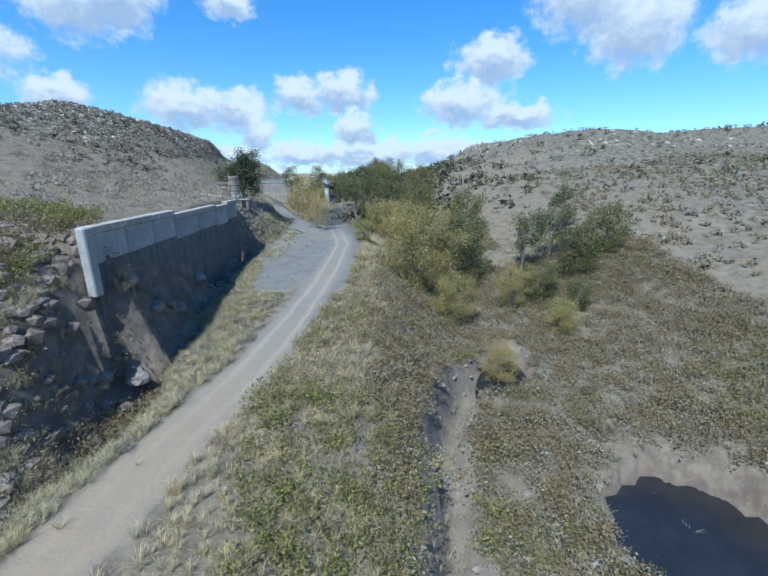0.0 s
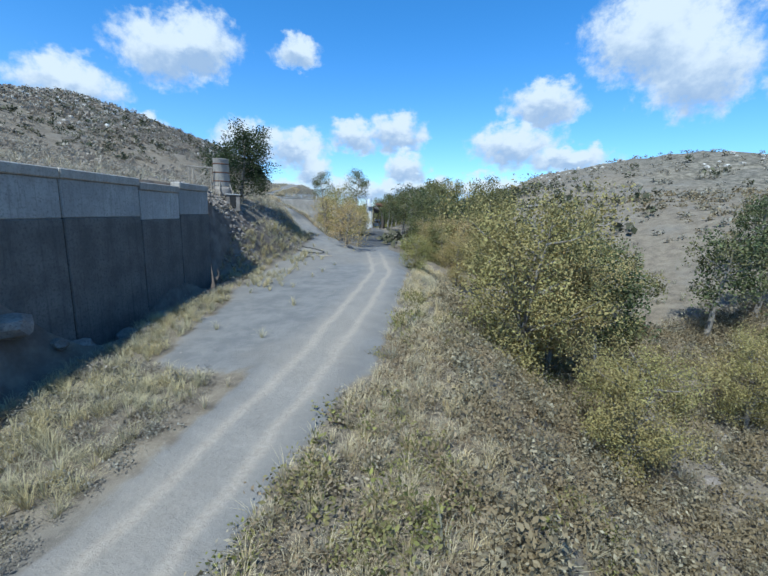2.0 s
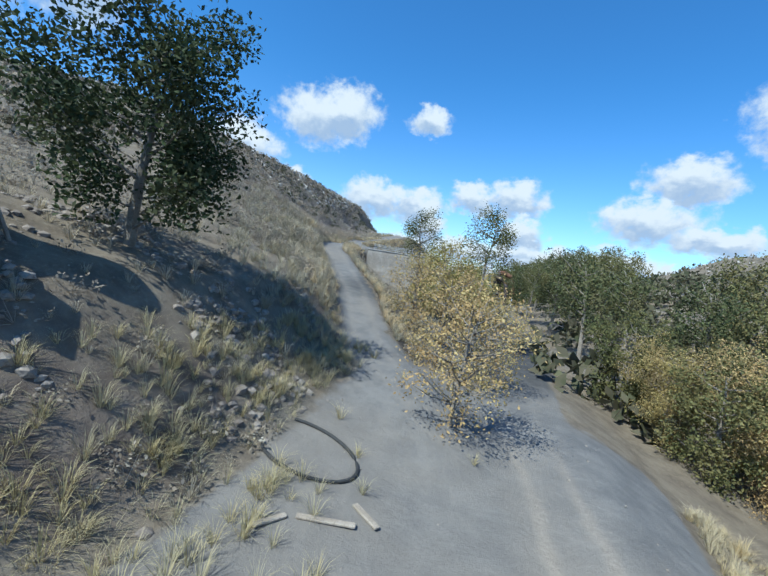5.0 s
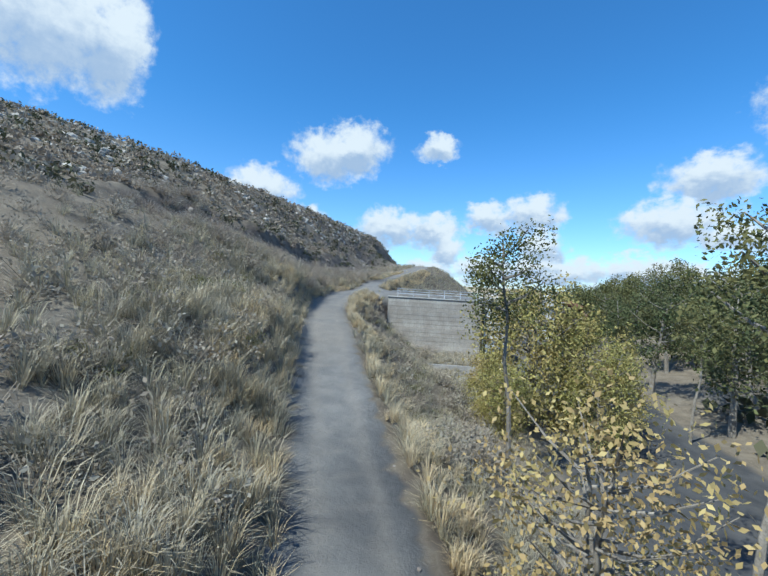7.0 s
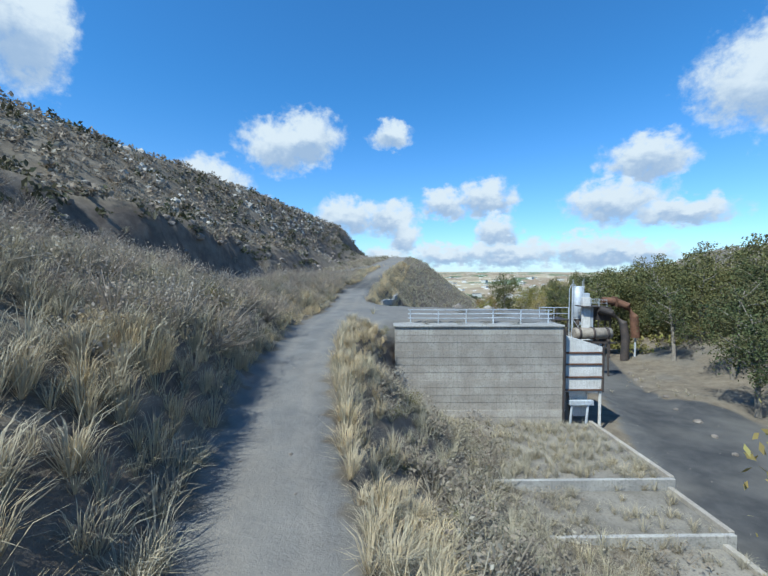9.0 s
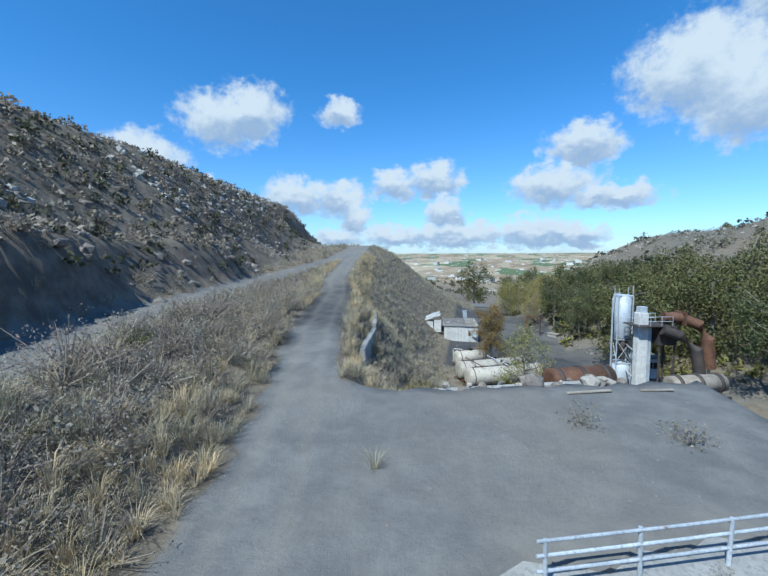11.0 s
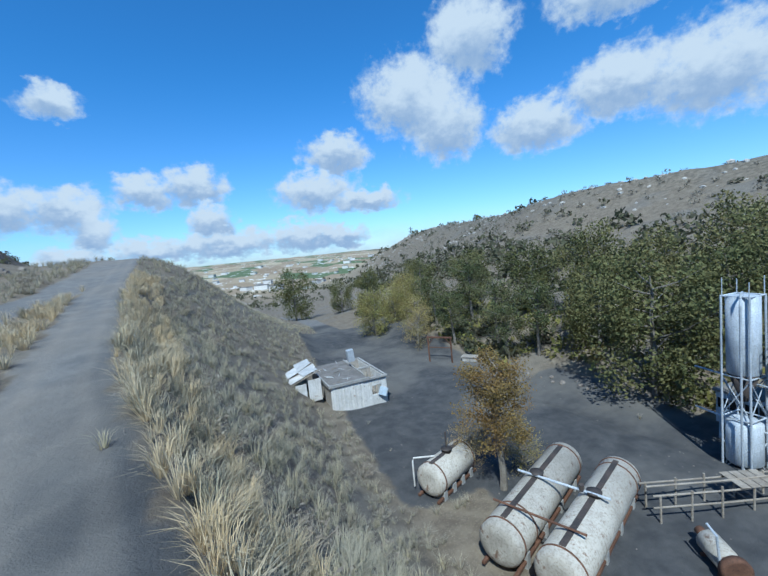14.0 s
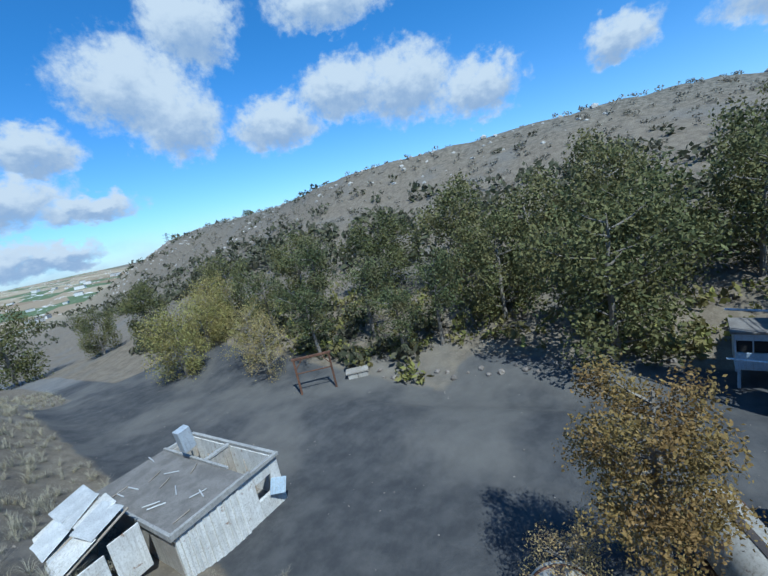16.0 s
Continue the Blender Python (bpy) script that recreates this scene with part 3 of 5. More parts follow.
def build_pools():
    for px, py, rx, ry, turn, level in POOLS:
        a = np.linspace(0, 2 * math.pi, 40, endpoint=False)
        c, q = math.cos(radians(turn)), math.sin(radians(turn))
        u, v = 1.45 * rx * np.cos(a), 1.45 * ry * np.sin(a)
        ring = np.stack([px + u * c - v * q, py + u * q + v * c, np.full(40, level)], -1)
        verts = np.concatenate([ring, [[px, py, level]]])
        faces = [(k, (k + 1) % 40, 40) for k in range(40)]
        tagged(new("water", mesh_from("water", verts, faces, M_POOL, True)), "dark still pool of murky water in a hollow", "water", kind="structure")


build_pools()

# ---- plants ----
rng = np.random.default_rng(7)


def tuft(blades, tall, spread, width):
    """A tussock: bent blades, each three triangles."""
    v, f = [], []
    for b in range(blades):
        a, r = rng.uniform(0, 6.283), rng.uniform(0, .12) * spread
        out = np.array([math.cos(a), math.sin(a), 0])
        side = np.array([-out[1], out[0], 0]) * width
        h, lean = tall * rng.uniform(.55, 1.1), spread * rng.uniform(.15, 1.0)
        p0, p1 = out * r, out * (r + lean * .4) + np.array([0, 0, h * .68])
        p2 = out * (r + lean) + np.array([0, 0, h * rng.uniform(.75, 1.0)])
        n = len(v)
        v += [p0 - side, p0 + side, p1 - side * .8, p1 + side * .8, p2]
        f += [(n, n + 1, n + 3), (n, n + 3, n + 2), (n + 2, n + 3, n + 4)]
    return np.array(v), np.array(f)


def leaf_cloud(count, size, place):
    """Leaf quads, turned at random, at places given by a function."""
    c = place(count)
    q, w = rng.normal(size=(count, 3)), rng.normal(size=(count, 3))
    w = np.cross(q, w)
    u = np.cross(q, w)
    w /= np.linalg.norm(w, axis=1)[:, None]
    u /= np.linalg.norm(u, axis=1)[:, None]
    k = (size * rng.uniform(.55, 1.35, count))[:, None]
    v = np.stack([c - w * k * .5, c + u * k * .3, c + w * k * .6, c - u * k * .3], 1).reshape(-1, 3)
    return v, np.arange(count * 4).reshape(-1, 4)


def bush_template(leaves, size, lumps, flat=0.8, twigs=14):
    """A lumpy dome of leaves round several centres, over bare twigs."""
    cs = np.stack([rng.uniform(-.55, .55, lumps), rng.uniform(-.55, .55, lumps), rng.uniform(.25, .7, lumps) * flat], -1)

    def place(n):
        d = rng.normal(size=(n, 3))
        d /= np.linalg.norm(d, axis=1)[:, None]
        p = cs[rng.integers(lumps, size=n)] + d * (rng.uniform(.55, 1.0, n) ** .6 * rng.uniform(.28, .46, n))[:, None]
        p[:, 2] = np.abs(p[:, 2])
        return p
    v, f = leaf_cloud(leaves, size, place)
    vs, fs = [v], [f]
    n = len(v)
    for tip in place(twigs) * 1.12:
        side = np.cross(tip, rng.normal(size=3))
        side *= .012 / (np.linalg.norm(side) + 1e-6)
        vs.append(np.array([-side, side, tip + side * .4, tip - side * .4]))
        fs.append(np.array([[n, n + 1, n + 2, n + 3]]))
        n += 4
    return np.concatenate(vs), np.concatenate(fs)


def scatter(name, templates, x, y, scale, mat, label, category, sink=0.05, z=None, squash=None):
    """One object of stuff: templates strewn over the ground, each turned and scaled."""
    z = height(x, y) if z is None else z
    which = rng.integers(len(templates), size=len(x))
    yaw = rng.uniform(0, 6.283, len(x))
    tilt = rng.uniform(.75, 1.2, len(x)) if squash is None else squash
    vs, fs, base = [], [], 0
    for t, (v, f) in enumerate(templates):
        m = which == t
        k = m.sum()
        if not k:
            continue
        c, s, sc = np.cos(yaw[m])[:, None], np.sin(yaw[m])[:, None], scale[m][:, None]
        px = (v[:, 0] * c - v[:, 1] * s) * sc + x[m][:, None]
        py = (v[:, 0] * s + v[:, 1] * c) * sc + y[m][:, None]
        pz = v[:, 2] * sc * tilt[m][:, None] + z[m][:, None] - sink
        vs.append(np.stack([px, py, pz], -1).reshape(-1, 3))
        fs.append((f[None] + (np.arange(k) * len(v))[:, None, None]).reshape(-1, f.shape[1]) + base)
        base += k * len(v)
    ob = new(name, mesh_from(name, np.concatenate(vs), np.concatenate(fs), mat))
    return tagged(ob, label, category, kind="stuff")


def strewn(count, x0, y0, x1, y1, keep):
    """Random places in a rectangle, kept with the chance that keep(x, y) gives."""
    x, y = rng.uniform(x0, x1, count), rng.uniform(y0, y1, count)
    m = rng.uniform(size=count) < keep(x, y)
    return x[m], y[m]


def off_gravel(x, y):
    return np.clip(1 - 2.2 * gravel_mask(x, y), 0, 1)


def by_track(x, y, track, a, b):
    d, _ = near_track(x, y, track)
    return (d > a) * (d < b)


BUILT = ((-49.6, 201, -41.2, 213), (-46.5, 174, -34, 183), (-46.5, 183.5, -41, 188), (-31.5, 166, -19, 182), (-32.5, 134, -28, 142))


def free(x, y):
    m = np.ones(np.shape(x))
    for x0, y0, x1, y1 in BUILT:
        m = m * ~((x > x0) & (x < x1) & (y > y0) & (y < y1))
    v = station(x, y)
    return m * ~((v > 133.4) & (v < 135.4) & (x > -43.5) & (x < -30)) * ~((x < -18.5) & (x > -23.3) & (y > 24) & (y < 60))


TUFTS = [tuft(38, .85, .95, .0078) for _ in range(5)]
TUFTS_FINE = [tuft(38, .85, .8, .0078) for _ in range(5)]
BUSHES = [bush_template(150, .10, 7, .8, 24) for _ in range(5)]
BUSHES_MID = [bush_template(150, .14, 8, .85, 10) for _ in range(5)]
BUSHES_FINE = [bush_template(240, .085, 8, .9, 26) for _ in range(4)]
BUSHES_TWIGGY = [bush_template(380, .05, 9, .9, 60) for _ in range(4)]
COVER = [bush_template(84, .125, 7, .8, 12) for _ in range(6)]
CLUMPS = [bush_template(26, .36, 4, .8, 0) for _ in range(6)]

# straw strips beside the tracks and on the clearing's rim
x, y = strewn(36000, -75, 84, -20, 215, lambda x, y: by_track(x, y, UPPER_TRACK, 1.5, 4.4) * off_gravel(x, y) * free(x, y) * (.35 + .65 * (vnoise(x, y, 4, 2) > -.1)))
scatter("straw_strip", TUFTS_FINE, x, y, rng.uniform(.6, 1.15, len(x)), M_STRAW, "pale straw-yellow tussock grass along the track edge", "grass")
x, y = strewn(6200, -10, 0, 3, 84, lambda x, y: smooth(3.0, -2.5, x) * off_gravel(x, y) * .9)
scatter("straw_bank", TUFTS_FINE, x, y, rng.uniform(.5, 1.0, len(x)), M_STRAW, "pale straw-yellow grass on the bank beside the clearing", "grass")
x, y = strewn(5200, -22, 8, -11, 84, lambda x, y: np.where(gravel_mask(x, y) > .4, .42 * smooth(-14.2, -18, x) * (vnoise(x, y, 5, 61) > .0) + .010, off_gravel(x, y) * .9) * free(x, y))
scatter("tussock_rim", TUFTS, x, y, rng.uniform(.5, 1.0, len(x)), M_STRAW, "bleached tussocks on the gravel rim", "grass")
x, y = strewn(9000, -64, 86, -26, 176, lambda x, y: by_track(x, y, UPPER_TRACK, 1.7, 7.5) * off_gravel(x, y) * (x < np.interp(y, [t[1] for t in UPPER_TRACK], [t[0] for t in UPPER_TRACK])) * smooth(128, 112, y) * .95)
scatter("bank_grass", TUFTS_FINE, x, y, rng.uniform(.8, 1.5, len(x)), M_GRASS, "dense pale dry grass on the bank above the track", "grass")
x, y = rng.uniform(3, 13.2, 1300), rng.uniform(-17.5, -.8, 1300)
keep = rng.uniform(size=1300) < np.where(y > -8.2, .85, .3)
x, y = x[keep], y[keep]
c, q = 11.0 / math.hypot(11, 4.2), 4.2 / math.hypot(11, 4.2)
z = np.where(y > -8.5, 10.9, np.where(y > -12.3, 10.5, 10.15))
x, y = -42.6 + x * c - y * q, 132.5 + x * q + y * c
scatter("terrace_weeds", TUFTS, x, y, rng.uniform(.35, .9, len(x)), M_GRASS, "dry straw-coloured weeds on the concrete terraces", "grass", z=np.maximum(z, height(x, y)))
# grey-brown grass on slopes
x, y = strewn(27000, -95, 78, -18, 240, lambda x, y: off_gravel(x, y) * free(x, y) * smooth(15, 5, near_track(x, y, UPPER_TRACK)[0]) * np.where(y > 185, .4, 1))
scatter("slope_grass", TUFTS, x, y, rng.uniform(.6, 1.25, len(x)), M_GRASS, "dry grey-brown tussock grass over the slopes", "grass")
x, y = strewn(3200, -64, 170, -40, 262, lambda x, y: off_gravel(x, y) * free(x, y) * .95)
scatter("spur_grass", TUFTS, x, y, rng.uniform(.5, 1.05, len(x)), M_GRASS, "dry brown grass on the spur above the yard", "grass")
x, y = strewn(2000, -4, 8, 40, 80, lambda x, y: off_gravel(x, y) * .6)
scatter("valley_grass", TUFTS, x, y, rng.uniform(.5, 1.1, len(x)), M_GRASS, "dry tangled grass over the valley bottom", "grass")
x, y = strewn(2600, -48, -4, -16, 80, lambda x, y: off_gravel(x, y) * free(x, y) * .7)
scatter("ledge_grass", TUFTS, x, y, rng.uniform(.4, .9, len(x)), M_GRASS, "dry grass on the ledge above the pit", "grass")
x, y = strewn(900, -50, 150, -18, 215, lambda x, y: free(x, y) * np.where(gravel_mask(x, y) > .5, .10, .7) * ~((x > -41) & (y > 186)))
scatter("yard_weeds", TUFTS, x, y, rng.uniform(.3, .75, len(x)), M_GRASS, "dry weeds between the tanks in the yard", "grass")
# scrub
x, y = strewn(5200, -80, 84, -24, 215, lambda x, y: off_gravel(x, y) * free(x, y) * smooth(20, 6, near_track(x, y, UPPER_TRACK)[0]) * (near_track(x, y, UPPER_TRACK)[0] > 3.4) * np.where(y > 160, .2, .75))
scatter("grey_scrub", BUSHES, x, y, rng.uniform(.7, 1.5, len(x)), M_SCRUB, "twiggy grey-brown scrub on the hillside", "scrub")
x, y = strewn(420, -60, 90, -26, 172, lambda x, y: off_gravel(x, y) * free(x, y) * by_track(x, y, UPPER_TRACK, 3.2, 8) * (station(x, y) < 160))
scatter("olive_scrub", BUSHES_FINE, x, y, rng.uniform(.5, 1.0, len(x)), M_OLIVE, "small olive-green shrubs beside the track", "scrub")
x, y = strewn(9500, -1, 8, 40, 66, lambda x, y: off_gravel(x, y) * (near_track(x, y, GULLY)[0] > 1.9) * ~in_pool(x, y) * .8 * (.5 + .5 * (vnoise(x, y, 14, 6) > 0)))
scatter("valley_scrub", COVER, x, y, rng.uniform(.7, 1.6, len(x)), M_THICKET, "grey and brown scrub filling the valley bottom", "scrub")
x, y = strewn(5200, -9, 4, 38, 62, lambda x, y: off_gravel(x, y) * (near_track(x, y, GULLY)[0] > 1.6) * ~in_pool(x, y) * np.where((x < 5) & (y < 23), 1.0, .45 * (vnoise(x, y, 9, 16) > .05)) * (x > -4.5 - .15 * y))
scatter("valley_olive_scrub", COVER, x, y, rng.uniform(.7, 1.35, len(x)), M_OLIVE, "yellow-green bushes in the valley bottom", "scrub")
x, y = strewn(2600, -9.5, 8, 5.5, 50, lambda x, y: off_gravel(x, y) * (near_track(x, y, GULLY)[0] > 1.2) * .5 * smooth(13, 22, y))
scatter("bank_scrub", COVER, x, y, rng.uniform(.5, 1.05, len(x)), M_THICKET, "low brown and grey scrub over the bank beside the lower track", "scrub")
x, y = strewn(1500, -21, 6, -10.5, 42, lambda x, y: off_gravel(x, y) * free(x, y) * .8 * (x > -18.2))
scatter("rim_scrub", COVER, x, y, rng.uniform(.35, .75, len(x)), M_SCRUB, "small pale scrub along the pit's rim", "scrub")
x, y = strewn(1900, -36, 4, -16.5, 27, lambda x, y: off_gravel(x, y) * .8 * (vnoise(x, y, 4, 95) > -.2))
scatter("crag_scrub", COVER, x, y, rng.uniform(.5, 1.2, len(x)), M_THICKET, "grey thorny scrub clinging to the rock face", "scrub")
x, y = strewn(120, -33, 20.5, -21, 31, lambda x, y: np.full(x.shape, .8))
scatter("crag_olive_scrub", BUSHES_FINE, x, y, rng.uniform(.9, 1.7, len(x)), M_OLIVE, "olive-green bushes on top of the rock mass", "scrub")
x, y = strewn(850, -60, 27, -15, 92, lambda x, y: off_gravel(x, y) * free(x, y) * .8)
scatter("ledge_scrub", COVER, x, y, rng.uniform(.5, 1.2, len(x)), M_SCRUB, "grey scrub on the ledge and rocky bank", "scrub")


x, y = strewn(170, -49, 147.6, -38, 159, lambda x, y: off_gravel(x, y) * .8)
scatter("embankment_scrub", BUSHES_TWIGGY, x, y, rng.uniform(.7, 1.4, len(x)), M_SCRUB, "grey twiggy scrub on the embankment below the platform", "scrub")
x, y = strewn(1300, -72, 106, -44, 170, lambda x, y: off_gravel(x, y) * (near_track(x, y, UPPER_TRACK)[0] > 2.4) * (near_track(x, y, SIDE_TRACK)[0] > 2.6) * (x > np.interp(y, [108, 126, 147, 172], [-60, -58, -65, -70])) * (x < np.interp(y, [108, 128, 150, 172], [-38, -47, -54, -61])))
scatter("mound_scrub", BUSHES_TWIGGY, x, y, rng.uniform(.9, 1.75, len(x)), M_SCRUB, "head-high grey twiggy scrub on the mound between the tracks", "scrub")


# far hillsides
def hill_clumps(count, x0, y0, x1, y1, lo, hi, mat, name, label, keep=None):
    x, y = strewn(count, x0, y0, x1, y1, keep or (lambda x, y: np.full(x.shape, 1.0)))
    scatter(name, CLUMPS, x, y, rng.uniform(lo, hi, len(x)), mat, label, "scrub", sink=.1)


hill_clumps(7600, -112, 84, -46, 270, .5, 1.25, M_SCRUB, "hill_scrub", "low grey scrub over the stony hillside", lambda x, y: (bare_height(x, y)[1] > 3) * (near_track(x, y, UPPER_TRACK)[0] > 13))
hill_clumps(3400, -112, 70, -46, 270, .5, 1.3, M_FAR, "dark_hill_scrub", "dark scrub patches over the stony hillside", lambda x, y: (bare_height(x, y)[1] > .3) * (near_track(x, y, UPPER_TRACK)[0] > 8) * (near_track(x, y, SIDE_TRACK)[0] > 2.8) * (vnoise(x, y, 12, 97) > -.2))
hill_clumps(1500, -130, 0, -30, 105, .6, 1.3, M_SCRUB, "plateau_scrub", "low grey scrub over the stony plateau", lambda x, y: (bare_height(x, y)[1] > -14) * (near_track(x, y, UPPER_TRACK)[0] > 18))
hill_clumps(1700, 36, 14, 130, 130, .6, 1.6, M_THICKET, "side_hill_scrub", "brown and grey scrub over the low side hill")
hill_clumps(3000, 26, 60, 210, 470, .8, 1.8, M_SCRUB, "far_hill_scrub", "grey-green scrub over the far hillside")
hill_clumps(520, 14, 90, 260, 540, 1.4, 3.2, M_FAR, "far_hill_bushes", "dark round bushes dotted over the far hillside", lambda x, y: smooth(260, 20, x) * (.25 + .75 * (vnoise(x, y, 40, 41) > -.1)))
hill_clumps(2300, -14, 96, 90, 430, 2.2, 4.4, M_FAR, "far_woods", "dense dark woodland at the foot of the far hill", lambda x, y: smooth(44, 2, x) * (x > -10 + .05 * (y - 96)))
hill_clumps(420, -27, 176, -10, 250, .7, 1.9, M_OLIVE, "yard_edge_scrub", "olive and brown scrub along the yard's wooded edge", lambda x, y: off_gravel(x, y) * free(x, y) * (x > -27 + .0 * y) * 1.0)
hill_clumps(260, -30, 205, -16, 262, .9, 2.4, M_FAR, "yard_edge_thicket", "dark thicket under the trees at the yard edge", lambda x, y: off_gravel(x, y) * (x > -31 + .16 * (238 - y)))
hill_clumps(500, -150, 300, 90, 900, 2.5, 6.0, M_FAR, "valley_woods", "dark woods along the lower valley", lambda x, y: (vnoise(x, y, 90, 44) > .0) * 1.0)


def tube(bm, pts, radii, sides=7):
    """A tapered tube through points."""
    rings = []
    for i, p in enumerate(pts):
        d = (Vector(pts[min(i + 1, len(pts) - 1)]) - Vector(pts[max(i - 1, 0)])).normalized()
        u = d.orthogonal().normalized()
        w = d.cross(u)
        rings.append([bm.verts.new(Vector(p) + (u * math.cos(6.2832 * j / sides) + w * math.sin(6.2832 * j / sides)) * radii[i]) for j in range(sides)])
    for a, b in zip(rings[:-1], rings[1:]):
        for j in range(sides):
            bm.faces.new((a[j], a[(j + 1) % sides], b[(j + 1) % sides], b[j]))
    bm.faces.new(rings[0][::-1]), bm.faces.new(rings[-1])


def part(name, bm, mat, parent=None, label=""):
    """Links a bmesh as one mesh object under a thing or a part."""
    me = bpy.data.meshes.new(name)
    bmesh.ops.recalc_face_normals(bm, faces=bm.faces)
    bm.to_mesh(me)
    bm.free()
    me.materials.append(mat)
    ob = new(name, me)
    ob.parent = parent
    return tagged(ob, label)


def tree(name, tall, wide, crown_low, leaves, size, mat, label, limbs=9, droop=0.0, trunks=1, clump=.16, girth=.024):
    """A tapered trunk with limbs; leaves in clumps at the limbs' ends."""
    root = tagged(new(name), label, "tree")
    bm = bmesh.new()
    ends = []
    for t in range(trunks):
        lean = np.array([rng.uniform(-.10, .10), rng.uniform(-.10, .10)]) * tall * (1.6 if trunks > 1 else 1)
        pts = [(lean[0] * q ** 1.5 + rng.uniform(-.02, .02) * tall * q, lean[1] * q ** 1.5 + rng.uniform(-.02, .02) * tall * q, tall * .86 * q - .3) for q in np.linspace(0, 1, 7)]
        tube(bm, pts, [tall * girth * (1 - .8 * q) / (1 + .3 * (trunks - 1)) for q in np.linspace(0, 1, 7)])
        ends.append(np.array(pts[-1]))
        for i in range(limbs):
            q = crown_low + (1 - crown_low) * (i + rng.uniform(.1, .9)) / limbs * .95
            j = min(int(q * 6), 5)
            base = np.array(pts[j]) + (np.array(pts[j + 1]) - np.array(pts[j])) * (q * 6 - j)
            a = i * 2.4 + rng.uniform(-.5, .5)
            reach = wide * .5 * rng.uniform(.55, 1.0) * math.sin(math.pi * min(.92, .18 + .82 * (q - crown_low) / (1.12 - crown_low))) ** .6
            tip = base + np.array([math.cos(a) * reach, math.sin(a) * reach, reach * rng.uniform(.35, .8)])
            mid = (base + tip) / 2 + np.array([0, 0, -reach * .08])
            tube(bm, [tuple(base), tuple(mid), tuple(tip)], [tall * .007, tall * .004, tall * .0015], 5)
            ends += [tip] + [base + (tip - base) * rng.uniform(.45, 1.08) + rng.normal(size=3) * wide * .075 for _ in range(6)]
    part("trunk", bm, M_BARK, root, "pale branching trunk")

    tips = np.array(ends)

    def place(n):
        p = tips[rng.integers(len(tips), size=n)] + np.clip(rng.normal(size=(n, 3)), -1.35, 1.35) * wide * clump * np.array([.62, .62, .52])
        p[:, 2] -= droop * np.abs(rng.normal(size=n)) * tall * .08
        return p
    v, f = leaf_cloud(leaves, size, place)
    ob = new("crown", mesh_from("crown", v, f, mat))
    ob.parent = root
    return root


def planted(proto, places, group):
    """Copies of a tree at (x, y, scale) places; the prototype itself takes the first."""
    tagged(proto, group=group)
    for i, (px, py, sc) in reversed(list(enumerate(places))):
        pz = float(height(np.array([px]), np.array([py]))[0])
        m = Matrix.Translation((px, py, pz)) @ Matrix.Rotation(i * 2.1 + px, 4, "Z") @ Matrix.Diagonal((sc, sc, sc * (0.92 + .16 * ((i * .37) % 1)), 1))
        if i == 0:
            proto.matrix_basis = m
        else:
            copy_thing(proto, m)


T_DARK = tree("evergreen_tree", 9.8, 7.4, .1, 17000, .2, M_DEEP, "tall dark-green evergreen tree with a dense crown", 20, clump=.13)
planted(T_DARK, ((-25.6, 73.6, 1.0),), "trees by the water tower")
T_GOLD = tree("autumn_tree", 12, 9.5, .05, 26000, .165, M_GOLD, "broad golden-brown autumn tree with bare lower twigs", 13, trunks=3, clump=.10)
planted(T_GOLD, ((4.4, 53.4, 1.1), (8.5, 46, .62), (12, 37, .42), (7.2, 56, .85), (2.5, 92, .72), (6, 84, .6), (-1.5, 96, .62), (17, 50, .5), (1.5, 78, .55)), "autumn trees in the valley")
T_EUC = tree("eucalyptus_tree", 12, 8, .38, 4200, .26, M_GREEN, "slender eucalyptus with a pale trunk and open drooping crown", 13, 1.0, clump=.085)
planted(T_EUC, ((11.5, 58, 1.0), (15, 66, .95), (22, 62, .9), (27, 64, .85), (32, 72, .8),
                (-6, 112, 1.0), (-9, 126, 1.05), (-13, 136, 1.0), (-6, 132, 1.1), (-15, 148, .9), (-9, 150, 1.05), (0, 122, 1.0), (4, 108, .95), (-12, 160, .95), (-5, 166, 1.1), (-14.5, 170, 1.0),
                (-20.9, 203, .85), (-23.5, 206, .75), (-26, 216, .8), (-21, 212, .95), (-24, 226, .9), (-19, 222, 1.0)), "eucalyptus trees along the valley")
T_NEAR = tree("eucalyptus_tree", 12.5, 3.8, .66, 5200, .125, M_BROAD, "tall airy eucalyptus with a slender pale trunk beside the track", 9, .6, clump=.15, girth=.010)
planted(T_NEAR, ((-23.6, 105.4, 1.14), (-16.5, 99, 1.2), (-12.6, 122, .9)), "eucalyptus trees beside the track")
T_BROAD = tree("broad_tree", 13, 10.5, .08, 8500, .33, M_BROAD, "broad leafy green tree with hanging foliage", 18, .8, clump=.11)
for px, py, sc in ((124, 440, .5), (134, 452, .42), (141, 470, .55), (152, 535, .6), (122, 318, .5), (112, 330, .4)):
    copy_thing(T_BROAD, Matrix.Translation((px, py, float(height(np.array([px]), np.array([py]))[0]) - .4)) @ Matrix.Diagonal((sc, sc, sc, 1)))
